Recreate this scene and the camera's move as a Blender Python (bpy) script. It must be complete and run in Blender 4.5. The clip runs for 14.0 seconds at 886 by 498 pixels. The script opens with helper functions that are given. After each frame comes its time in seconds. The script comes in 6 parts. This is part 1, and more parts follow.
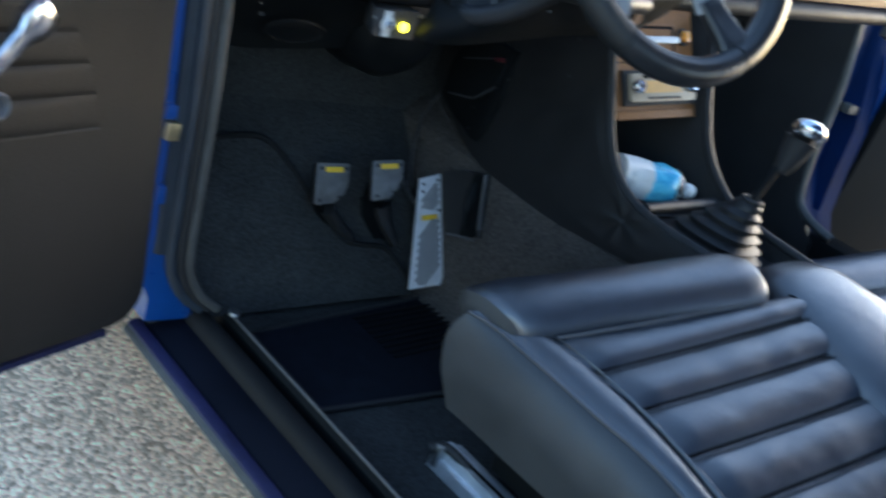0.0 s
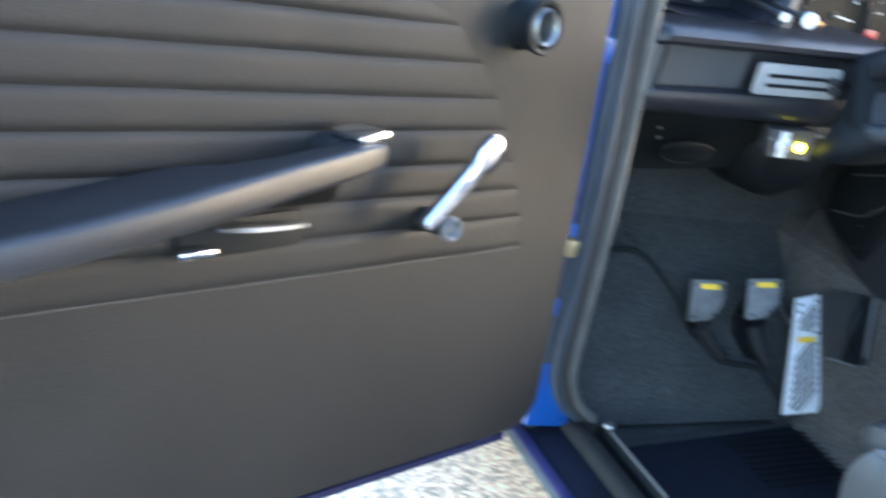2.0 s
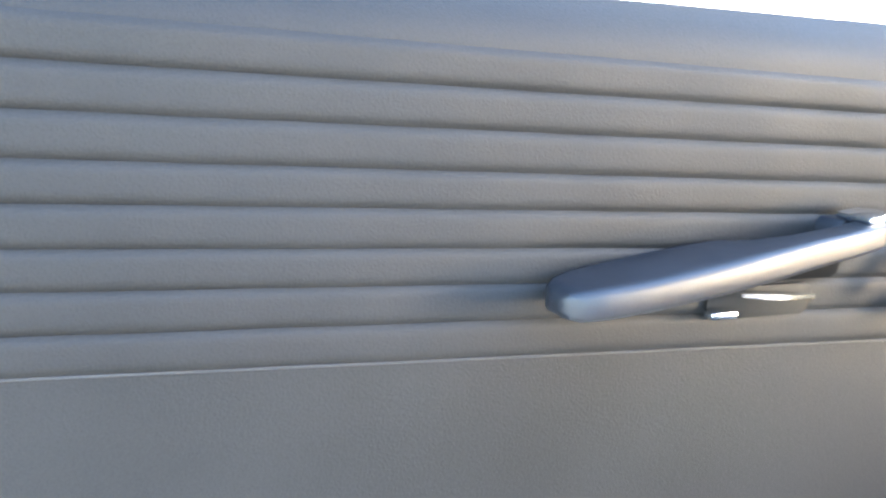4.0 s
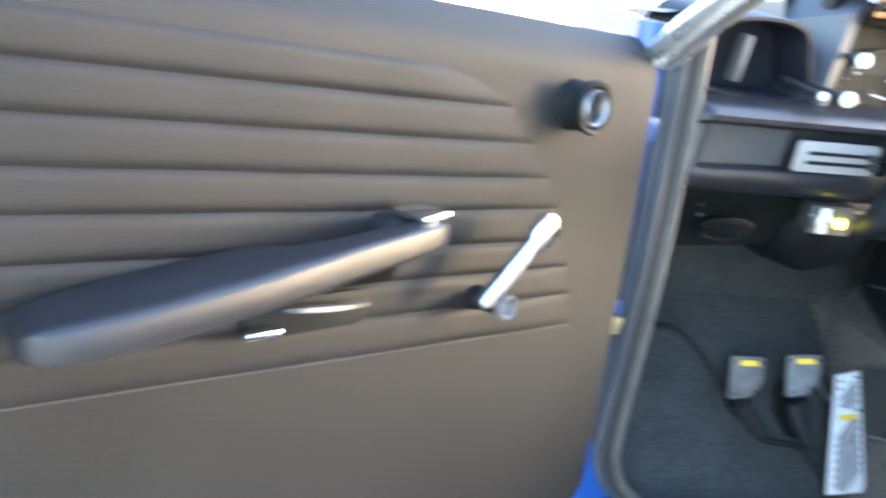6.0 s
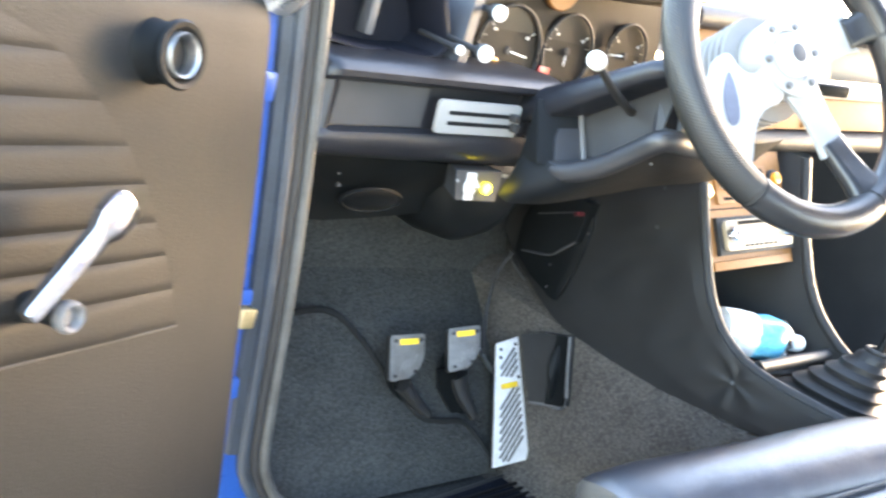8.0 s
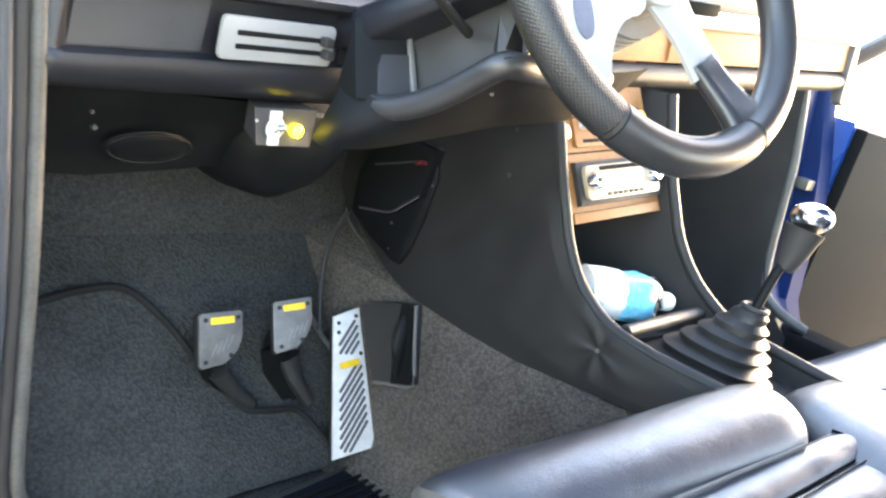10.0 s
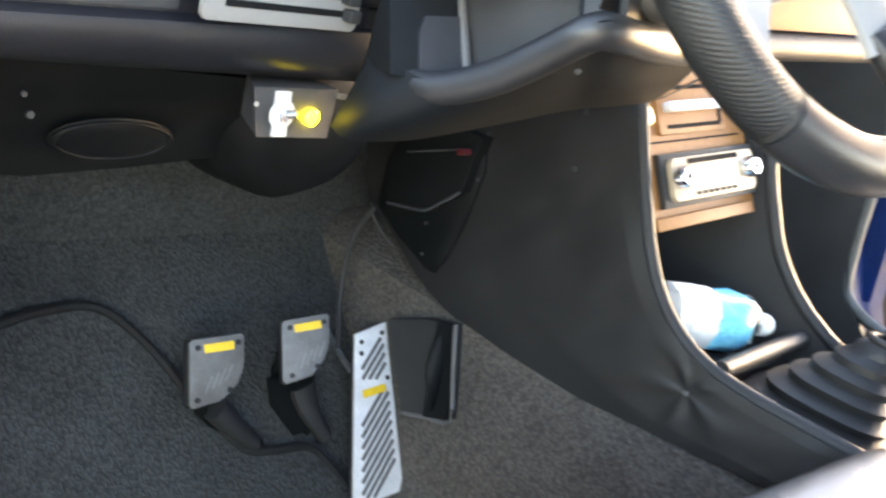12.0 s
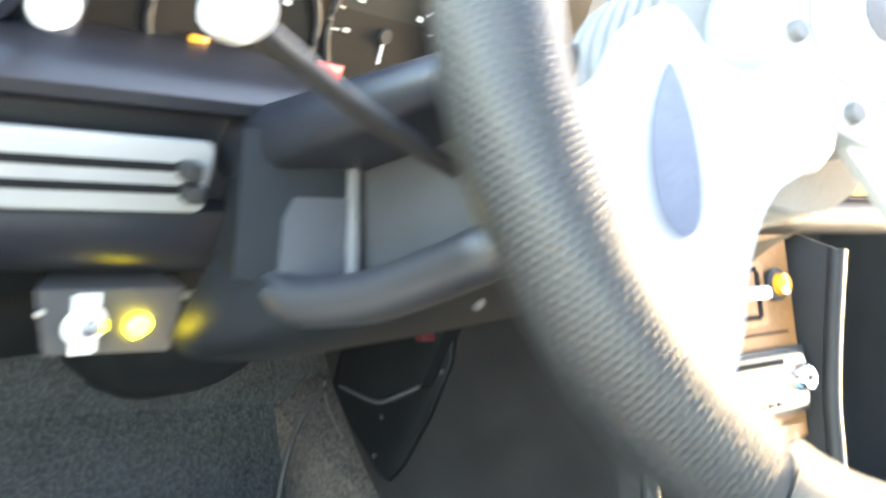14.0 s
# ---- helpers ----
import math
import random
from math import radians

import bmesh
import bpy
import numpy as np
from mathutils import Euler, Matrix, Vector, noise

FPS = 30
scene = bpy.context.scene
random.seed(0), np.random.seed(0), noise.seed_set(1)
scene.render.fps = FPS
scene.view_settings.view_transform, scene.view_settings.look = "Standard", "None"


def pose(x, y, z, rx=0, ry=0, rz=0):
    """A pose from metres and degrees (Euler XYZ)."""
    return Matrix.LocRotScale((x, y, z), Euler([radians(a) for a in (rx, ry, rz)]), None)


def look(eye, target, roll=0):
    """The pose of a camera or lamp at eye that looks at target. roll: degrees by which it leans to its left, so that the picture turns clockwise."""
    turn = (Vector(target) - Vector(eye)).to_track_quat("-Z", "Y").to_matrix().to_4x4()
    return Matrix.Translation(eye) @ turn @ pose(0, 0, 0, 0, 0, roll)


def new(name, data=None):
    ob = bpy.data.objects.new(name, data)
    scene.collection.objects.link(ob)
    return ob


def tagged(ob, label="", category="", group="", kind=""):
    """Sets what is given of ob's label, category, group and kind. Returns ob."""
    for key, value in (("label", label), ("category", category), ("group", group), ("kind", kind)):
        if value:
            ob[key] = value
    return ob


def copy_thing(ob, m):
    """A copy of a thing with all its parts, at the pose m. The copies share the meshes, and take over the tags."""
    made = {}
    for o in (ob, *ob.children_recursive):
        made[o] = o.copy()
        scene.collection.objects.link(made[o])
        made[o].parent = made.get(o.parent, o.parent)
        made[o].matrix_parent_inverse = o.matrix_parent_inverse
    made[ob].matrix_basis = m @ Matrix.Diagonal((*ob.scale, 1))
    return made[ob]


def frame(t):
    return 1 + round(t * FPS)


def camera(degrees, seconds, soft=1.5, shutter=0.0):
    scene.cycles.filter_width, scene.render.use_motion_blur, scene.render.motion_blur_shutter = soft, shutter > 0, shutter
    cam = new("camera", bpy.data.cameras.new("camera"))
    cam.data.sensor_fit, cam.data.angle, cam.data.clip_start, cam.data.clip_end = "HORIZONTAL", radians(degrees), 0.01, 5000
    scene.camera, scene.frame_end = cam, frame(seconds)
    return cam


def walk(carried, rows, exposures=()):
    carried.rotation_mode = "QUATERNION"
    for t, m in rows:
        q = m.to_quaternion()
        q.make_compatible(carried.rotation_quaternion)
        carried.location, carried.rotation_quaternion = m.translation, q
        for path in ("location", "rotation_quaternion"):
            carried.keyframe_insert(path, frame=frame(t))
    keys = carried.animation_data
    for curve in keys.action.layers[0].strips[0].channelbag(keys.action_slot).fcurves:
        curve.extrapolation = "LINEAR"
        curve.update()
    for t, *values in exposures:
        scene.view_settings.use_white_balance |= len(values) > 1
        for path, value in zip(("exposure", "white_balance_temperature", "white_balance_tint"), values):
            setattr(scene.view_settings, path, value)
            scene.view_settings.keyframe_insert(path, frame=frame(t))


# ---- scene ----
cam = camera(51.917, 14.0, soft=2.3, shutter=0.9)
PATH = [
    (0, (-0.6370, -0.9700, 1.0619), (0.0894, -0.3989, 0.6796), 22.01),
    (0.5, (-0.6632, -0.9046, 1.0580), (0.0325, -0.3014, 0.6679), 21.66),
    (1, (-0.6787, -0.8771, 1.0610), (-0.0353, -0.2203, 0.6676), 20.34),
    (1.5, (-0.7036, -0.8825, 1.0606), (-0.1329, -0.1611, 0.6682), 18.38),
    (2, (-0.7275, -0.9330, 1.0606), (-0.2767, -0.1296, 0.6715), 16.03),
    (2.5, (-0.7755, -0.9751, 1.0564), (-0.4424, -0.1137, 0.6730), 13.32),
    (3, (-0.8366, -1.0140, 1.0630), (-0.6355, -0.1143, 0.6755), 9.77),
    (3.2, (-0.8631, -1.0442, 1.0659), (-0.7121, -0.1333, 0.6820), 8.60),
    (4.25, (-0.8760, -1.0540, 1.0670), (-0.8370, -0.1225, 0.7020), 7.90),
    (5.3, (-0.8182, -0.9995, 1.0663), (-0.5894, -0.0917, 0.7147), 10.91),
    (5.5, (-0.8025, -0.9853, 1.0571), (-0.5155, -0.0878, 0.7223), 12.45),
    (6, (-0.7640, -0.9184, 1.0548), (-0.3315, -0.0750, 0.7360), 15.09),
    (6.5, (-0.7336, -0.8539, 1.0398), (-0.1626, -0.0850, 0.7519), 16.77),
    (7, (-0.7020, -0.8304, 1.0400), (-0.0595, -0.1146, 0.7665), 17.60),
    (7.5, (-0.6652, -0.8195, 1.0329), (0.0231, -0.1412, 0.7756), 17.53),
    (8, (-0.6085, -0.8203, 1.0304), (0.0996, -0.1606, 0.7786), 17.30),
    (8.5, (-0.5585, -0.8109, 1.0176), (0.1768, -0.1774, 0.7767), 17.22),
    (9, (-0.5064, -0.7877, 1.0062), (0.2614, -0.1911, 0.7727), 17.62),
    (9.2, (-0.4858, -0.7812, 1.0018), (0.2935, -0.1986, 0.7709), 17.69),
    (11.5, (-0.2821, -0.6082, 0.9797), (0.5204, -0.0825, 0.6976), 18.08),
    (12, (-0.2438, -0.5666, 0.9673), (0.5397, -0.0170, 0.6777), 17.90),
    (12.5, (-0.2080, -0.5321, 0.9565), (0.5540, 0.0474, 0.6676), 17.54),
    (13, (-0.1674, -0.5132, 0.9609), (0.5773, 0.0957, 0.6874), 17.57),
    (13.3, (-0.1354, -0.4985, 0.9657), (0.6185, 0.1136, 0.7271), 17.30),
    (13.5, (-0.1120, -0.4935, 0.9840), (0.6450, 0.1200, 0.7640), 19.0),
    (13.6, (-0.1009, -0.4878, 0.9899), (0.6645, 0.1191, 0.7754), 19.09),
    (13.8, (-0.0528, -0.4938, 1.0100), (0.6930, 0.1388, 0.8008), 19.31),
    (14, (0.0080, -0.4890, 1.0350), (0.7240, 0.1720, 0.8102), 19.20),
]
walk(cam, [(t, look(e, g, r)) for t, e, g, r in PATH],
     exposures=[(0, 2.2, 5600, 8), (0.5, 2.55, 5750, 8), (1.0, 2.85, 5900, 8), (1.5, 3.3, 5700, 9), (2.5, 4.45, 5750, 9), (3.2, 4.95, 5600, 10), (4.2, 4.85, 5850, 10), (5.3, 4.35, 5950, 11), (6.3, 4.52, 6350, 11), (7, 4.72, 6750, 12), (9, 4.76, 7400, 15), (11.5, 4.24, 7800, 15), (12.5, 4.54, 7700, 18), (13.3, 4.97, 7650, 15), (14, 5.05, 7450, 11)])

# ---- light ----
SUN_AZ, SUN_EL = radians(97), radians(15)   # azimuth clockwise from +y
world = bpy.data.worlds.new("sky")
scene.world = world
world.use_nodes = True
wn = world.node_tree.nodes
sky = wn.new("ShaderNodeTexSky")
sky.sky_type = "NISHITA"
sky.sun_disc = False
sky.sun_elevation, sky.sun_rotation = SUN_EL, SUN_AZ
wn["Background"].inputs["Strength"].default_value = 0.15
world.node_tree.links.new(sky.outputs[0], wn["Background"].inputs["Color"])
sun = new("sun", bpy.data.lights.new("sun", "SUN"))
sun.data.energy, sun.data.angle, sun.data.color = 0.25, radians(10), (1, 0.76, 0.52)
sd = Vector((math.sin(SUN_AZ) * math.cos(SUN_EL), math.cos(SUN_AZ) * math.cos(SUN_EL), math.sin(SUN_EL)))
sun.matrix_world = look(sd * 20, (0, 0, 0))


# ---- materials ----
def material(name, base, rough=0.6, metal=0.0, vary=0.25, scale=30.0, fine=400.0, bump=0.15, bump_fine=0.2, coat=0.0, tint=None, spec=0.5, coat_rough=0.03):
    """A surface with stains at one scale and grain at another, in both colour and relief."""
    m = bpy.data.materials.new(name)
    m.use_nodes = True
    n, l = m.node_tree.nodes, m.node_tree.links
    b = n["Principled BSDF"]
    co = n.new("ShaderNodeTexCoord")
    big, small = n.new("ShaderNodeTexNoise"), n.new("ShaderNodeTexNoise")
    big.inputs["Scale"].default_value, big.inputs["Detail"].default_value = scale, 5
    small.inputs["Scale"].default_value, small.inputs["Detail"].default_value = fine, 3
    for t in (big, small):
        l.new(co.outputs["Object"], t.inputs["Vector"])
    mix = n.new("ShaderNodeMix")
    mix.data_type = "RGBA"
    dark = tuple(c * (1 - vary) for c in base)
    lite = tuple(min(1, c * (1 + vary)) for c in (tint or base))
    mix.inputs[6].default_value, mix.inputs[7].default_value = (*dark, 1), (*lite, 1)
    add = n.new("ShaderNodeMath")
    add.operation = "MULTIPLY_ADD"
    add.inputs[1].default_value, add.inputs[2].default_value = 0.45, 0.0
    l.new(small.outputs[0], add.inputs[0])
    sumn = n.new("ShaderNodeMath")
    sumn.operation = "MULTIPLY_ADD"
    sumn.inputs[1].default_value = 0.55
    l.new(big.outputs[0], sumn.inputs[0])
    l.new(add.outputs[0], sumn.inputs[2])
    ramp = n.new("ShaderNodeMapRange")
    ramp.inputs[1].default_value, ramp.inputs[2].default_value = 0.3, 0.7
    l.new(sumn.outputs[0], ramp.inputs[0])
    l.new(ramp.outputs[0], mix.inputs[0])
    l.new(mix.outputs[2], b.inputs["Base Color"])
    rr = n.new("ShaderNodeMapRange")
    rr.inputs[3].default_value, rr.inputs[4].default_value = max(0.02, rough * 0.85), min(1, rough * 1.15)
    l.new(big.outputs[0], rr.inputs[0])
    l.new(rr.outputs[0], b.inputs["Roughness"])
    b.inputs["Metallic"].default_value = metal
    b.inputs["Coat Weight"].default_value = coat
    b.inputs["Coat Roughness"].default_value = coat_rough
    b.inputs["Specular IOR Level"].default_value = spec
    if bump or bump_fine:
        b1, b2 = n.new("ShaderNodeBump"), n.new("ShaderNodeBump")
        b1.inputs["Strength"].default_value, b1.inputs["Distance"].default_value = bump, 0.004
        b2.inputs["Strength"].default_value, b2.inputs["Distance"].default_value = bump_fine, 0.001
        l.new(big.outputs[0], b1.inputs["Height"])
        l.new(small.outputs[0], b2.inputs["Height"])
        l.new(b1.outputs[0], b2.inputs["Normal"])
        l.new(b2.outputs[0], b.inputs["Normal"])
        if coat_rough > 0.1:      # a worn finish follows the grain beneath it
            l.new(b2.outputs[0], b.inputs["Coat Normal"])
    return m


VINYL = material("black_vinyl", (0.023, 0.023, 0.024), 0.47, scale=14, fine=900, bump=0.35, bump_fine=0.3, spec=0.25)
CONVINYL = material("console_vinyl", (0.0142, 0.0142, 0.0148), 0.45, scale=9, fine=700, bump=0.4, bump_fine=0.45, spec=0.32)
DASH = material("dash_plastic", (0.0092, 0.0102, 0.0140), 0.42, scale=14, fine=1100, bump=0.03, bump_fine=0.22, spec=0.42)
PODSKIN = material("pod_vinyl", (0.0075, 0.0092, 0.0112), 0.55, scale=14, fine=900, bump=0.25, bump_fine=0.3, spec=0.15)
LIPVINYL = material("lip_vinyl", (0.02, 0.0205, 0.023), 0.40, scale=14, fine=900, bump=0.1, bump_fine=0.25, spec=0.6)
LEATHER = material("black_leather", (0.024, 0.025, 0.028), 0.38, scale=25, fine=700, bump=0.25, bump_fine=0.35)
ARMHIDE = material("armrest_vinyl", (0.0105, 0.011, 0.0135), 0.42, scale=25, fine=700, bump=0.06, bump_fine=0.3, spec=0.4)
RIMHIDE = material("rim_leather", (0.018, 0.0185, 0.020), 0.30, scale=25, fine=700, bump=0.08, bump_fine=0.3)
SEATHIDE = material("seat_leather", (0.028, 0.032, 0.041), 0.36, scale=26, fine=650, bump=0.30, bump_fine=0.45, spec=0.8, coat=1.0, coat_rough=0.20)
DOORVINYL = material("door_vinyl", (0.0098, 0.0096, 0.0093), 0.65, vary=0.4, scale=6, fine=500, bump=0.12, bump_fine=0.45, spec=0.22)
UNDER = material("soot_black_plastic", (0.0054, 0.0063, 0.0070), 0.55, scale=30, fine=600, bump=0.05, bump_fine=0.2, spec=0.12)
JAMB = material("satin_blue_paint", (0.0015, 0.012, 0.062), 0.55, vary=0.25, scale=14, fine=250, bump=0.05, bump_fine=0.05, spec=0.05)
MATRUG = material("navy_mat", (0.0090, 0.0105, 0.0165), 0.95, vary=0.4, scale=40, fine=600, bump=0.4, bump_fine=0.9, spec=0.1)
RUBBER = material("black_rubber", (0.022, 0.022, 0.023), 0.6, scale=40, fine=500, spec=0.35)
BLUE = material("blue_paint", (0.012, 0.066, 0.29), 0.28, vary=0.2, scale=10, fine=200, bump=0.05, bump_fine=0.0, coat=1.0, spec=0.7)
SEALMAT = material("worn_grey_rubber", (0.058, 0.059, 0.058), 0.5, vary=0.4, scale=25, fine=300)
VIOLET = material("violet_blue_paint", (0.016, 0.015, 0.058), 0.45, vary=0.35, scale=14, fine=180, bump=0.08, bump_fine=0.1, coat=0.2)
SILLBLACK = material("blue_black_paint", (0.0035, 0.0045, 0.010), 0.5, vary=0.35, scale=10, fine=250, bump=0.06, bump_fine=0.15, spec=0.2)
COVERGLOSS = material("satin_black_cover", (0.0032, 0.0036, 0.0042), 0.36, scale=20, fine=500, bump=0.08, bump_fine=0.1, spec=0.5)
AMBER = material("amber_plastic", (0.72, 0.42, 0.13), 0.3, vary=0.12, scale=60, fine=500, bump=0.0, bump_fine=0.05, coat=0.3)
RIDGE = material("sill_rubber", (0.0125, 0.0125, 0.013), 0.7, vary=0.35, scale=18, fine=400, bump=0.1, bump_fine=0.3, spec=0.2)
# near-black for drawn shade: under the armrest strap and in the seat creases
SHADEBLACK = material("shade_black", (0.004, 0.004, 0.004), 0.95, spec=0.05)
FLANGE = material("grey_blue_rubber", (0.026, 0.034, 0.046), 0.45, vary=0.35, scale=20, fine=300, bump=0.15, bump_fine=0.15)
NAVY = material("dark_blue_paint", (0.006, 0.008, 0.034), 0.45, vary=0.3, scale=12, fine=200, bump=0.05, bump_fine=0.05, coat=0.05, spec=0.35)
CHROME = material("chrome", (0.80, 0.81, 0.83), 0.16, 1.0, vary=0.08, scale=30, fine=300, bump=0.0, bump_fine=0.02)
PADLITE = material("worn_aluminium_edge", (0.20, 0.20, 0.197), 0.45, 0.5, vary=0.2, scale=60, fine=700)
PADALU = material("grey_aluminium", (0.15, 0.148, 0.145), 0.5, 0.5, vary=0.3, scale=60, fine=700, bump=0.08, bump_fine=0.3)
ALU = material("brushed_aluminium", (0.80, 0.81, 0.83), 0.42, 0.35, vary=0.2, scale=40, fine=600, bump=0.05, bump_fine=0.15)
STEEL = material("dull_steel", (0.35, 0.36, 0.37), 0.45, 1.0, vary=0.25, scale=40, fine=500)
WOOD = material("tan_panel", (0.27, 0.122, 0.043), 0.5, vary=0.2, scale=12, fine=160, bump=0.05, bump_fine=0.1, spec=0.25)
GREY = material("grey_plastic", (0.09, 0.09, 0.094), 0.5, scale=20, fine=700)
WHITE = material("white_plastic", (0.75, 0.75, 0.74), 0.4, vary=0.08, scale=20, fine=400)
YELLOW = material("yellow_badge", (0.75, 0.48, 0.03), 0.4, vary=0.15, scale=80, fine=600)
REDLENS = material("red_lens", (0.42, 0.02, 0.03), 0.3, vary=0.15, scale=60, fine=300, coat=0.4, bump=0.0, bump_fine=0.05)
RED = material("red_plastic", (0.07, 0.006, 0.008), 0.5)


def asphalt():
    """Worn asphalt with pale and dark stones of about a centimetre."""
    # base far paler and warmer than asphalt, to bounce warm light upwards
    m = material("warm_bounce_asphalt", (0.94, 0.65, 0.44), 0.9, vary=0.2, scale=2.5, fine=60, bump=0.1, bump_fine=0.3, spec=0.2)
    n, l = m.node_tree.nodes, m.node_tree.links
    b = n["Principled BSDF"]
    old = b.inputs["Base Color"].links[0].from_socket
    co = n["Texture Coordinate"].outputs["Object"]
    v = n.new("ShaderNodeTexVoronoi")
    v.inputs["Scale"].default_value = 110
    l.new(co, v.inputs["Vector"])
    bw = n.new("ShaderNodeSeparateColor")
    l.new(v.outputs["Color"], bw.inputs[0])
    r = n.new("ShaderNodeMapRange")
    r.inputs[3].default_value, r.inputs[4].default_value = 0.62, 1.75
    l.new(bw.outputs[0], r.inputs[0])
    e = n.new("ShaderNodeMapRange")
    e.inputs[1].default_value, e.inputs[2].default_value, e.inputs[3].default_value, e.inputs[4].default_value = 0.2, 0.65, 1.0, 0.85
    l.new(v.outputs["Distance"], e.inputs[0])
    mu = n.new("ShaderNodeMath")
    mu.operation = "MULTIPLY"
    l.new(r.outputs[0], mu.inputs[0])
    l.new(e.outputs[0], mu.inputs[1])
    sc = n.new("ShaderNodeVectorMath")
    sc.operation = "SCALE"
    l.new(old, sc.inputs[0])
    l.new(mu.outputs[0], sc.inputs["Scale"])
    l.new(sc.outputs[0], b.inputs["Base Color"])
    bp = n.new("ShaderNodeBump")
    bp.inputs["Strength"].default_value, bp.inputs["Distance"].default_value, bp.invert = 0.9, 0.0035, True
    l.new(v.outputs["Distance"], bp.inputs["Height"])
    l.new(bp.outputs[0], b.inputs["Normal"])
    return m


ASPHALT = asphalt()


def carpet(name, base):
    """Looped pile: tufts of about 4.5 mm, each lit and shaded on its own, over worn patches."""
    m = material(name, base, 0.95, vary=0.3, scale=14, fine=120, bump=0.15, bump_fine=0.0, spec=0.1)
    n, l = m.node_tree.nodes, m.node_tree.links
    b = n["Principled BSDF"]
    old = b.inputs["Base Color"].links[0].from_socket
    co = n["Texture Coordinate"].outputs["Object"]
    wob = n.new("ShaderNodeTexNoise")
    wob.inputs["Scale"].default_value = 140
    l.new(co, wob.inputs["Vector"])
    off = n.new("ShaderNodeVectorMath")
    off.operation = "MULTIPLY_ADD"
    off.inputs[1].default_value = (0.009, 0.009, 0.009)
    l.new(wob.outputs["Color"], off.inputs[0])
    l.new(co, off.inputs[2])
    v = n.new("ShaderNodeTexVoronoi")
    v.inputs["Scale"].default_value = 215
    l.new(off.outputs[0], v.inputs["Vector"])
    r = n.new("ShaderNodeMapRange")
    r.inputs[1].default_value, r.inputs[2].default_value = 0.15, 0.75
    r.inputs[3].default_value, r.inputs[4].default_value = 1.24, 0.73
    l.new(v.outputs["Distance"], r.inputs[0])
    sc = n.new("ShaderNodeVectorMath")
    sc.operation = "SCALE"
    l.new(old, sc.inputs[0])
    l.new(r.outputs[0], sc.inputs["Scale"])
    l.new(sc.outputs[0], b.inputs["Base Color"])
    bp = n.new("ShaderNodeBump")
    bp.inputs["Strength"].default_value, bp.inputs["Distance"].default_value, bp.invert = 0.7, 0.003, True
    l.new(v.outputs["Distance"], bp.inputs["Height"])
    l.new(bp.outputs[0], b.inputs["Normal"])
    return m


CARPET = carpet("black_carpet", (0.045, 0.047, 0.0465))
TUNNEL = carpet("brownish_carpet", (0.080, 0.072, 0.065))


BRASS = material("brass_plate", (0.62, 0.50, 0.28), 0.35, 0.8, vary=0.2, scale=60, fine=400)
RAILSTEEL = material("galvanised_rail", (0.78, 0.79, 0.80), 0.4, 0.7, vary=0.2, scale=40, fine=400, bump_fine=0.1)
CHROMEDULL = material("silver_finish", (0.62, 0.63, 0.64), 0.28, 0.9, vary=0.1, scale=40, fine=400, bump_fine=0.05)
RADIOFACE = material("champagne_metal", (0.44, 0.36, 0.26), 0.42, 0.25, vary=0.1, scale=40, fine=400, bump_fine=0.05)
GREYDARK = material("dark_grey_plastic", (0.036, 0.037, 0.040), 0.5, scale=20, fine=700)
WHITEMETAL = material("pale_enamel", (0.72, 0.72, 0.71), 0.3, 0.15, vary=0.08, scale=30, fine=400, bump=0.02, bump_fine=0.03)
PLATE = material("pale_grey_enamel", (0.24, 0.24, 0.238), 0.3, 0.1, vary=0.05, scale=30, fine=400, bump=0.02, bump_fine=0.05)
BLACK = material("flat_black", (0.008, 0.008, 0.009), 0.8, bump=0.0, bump_fine=0.1, spec=0.1)
NAVYPLASTIC = material("blue_black_plastic", (0.0055, 0.007, 0.013), 0.6, scale=16, fine=800, bump=0.03, spec=0.25)
GAUGE = material("gauge_face", (0.0042, 0.0042, 0.0043), 0.45, scale=20, fine=300, bump=0.0, bump_fine=0.02, spec=0.2)
MARK = material("faded_white_marks", (0.50, 0.49, 0.46), 0.6, vary=0.3, scale=200, fine=900)
BOSS = material("pale_grey_rubber", (0.17, 0.17, 0.17), 0.5, vary=0.15, scale=30, fine=500, bump=0.05, bump_fine=0.1)
SLOTGREY = material("blue_grey_vinyl", (0.021, 0.024, 0.031), 0.5, scale=20, fine=800, bump=0.05)
SLOTBLUE = material("blue_grey_plastic", (0.072, 0.085, 0.12), 0.4, scale=40, fine=400)
CLUSTER = material("brown_cluster", (0.0065, 0.005, 0.004), 0.55, scale=14, fine=300, spec=0.12)
ORANGE = material("orange_lens", (0.85, 0.33, 0.03), 0.25, vary=0.15, scale=60, fine=300, coat=0.5, bump=0.0, bump_fine=0.05)
SPOKE = material("pale_anodised_metal", (0.40, 0.40, 0.39), 0.42, 0.55, vary=0.06, scale=30, fine=500, bump=0.02, bump_fine=0.06)
SKIRT = material("grey_black_leather", (0.050, 0.053, 0.055), 0.5, scale=12, fine=600, bump=0.15, bump_fine=0.35)
LABEL = material("blue_white_label", (0.01, 0.32, 0.70), 0.3, vary=0.1, scale=42, fine=300, bump=0.25, bump_fine=0.1, tint=(0.25, 0.76, 0.94), coat=0.3)


def lamp_material():
    m = bpy.data.materials.new("yellow_lamp")
    m.use_nodes = True
    b = m.node_tree.nodes["Principled BSDF"]
    b.inputs["Base Color"].default_value = (0.8, 0.7, 0.02, 1)
    b.inputs["Roughness"].default_value = 0.3
    b.inputs["Emission Color"].default_value = (1.0, 0.85, 0.02, 1)
    b.inputs["Emission Strength"].default_value = 3.0
    return m


LAMP = lamp_material()


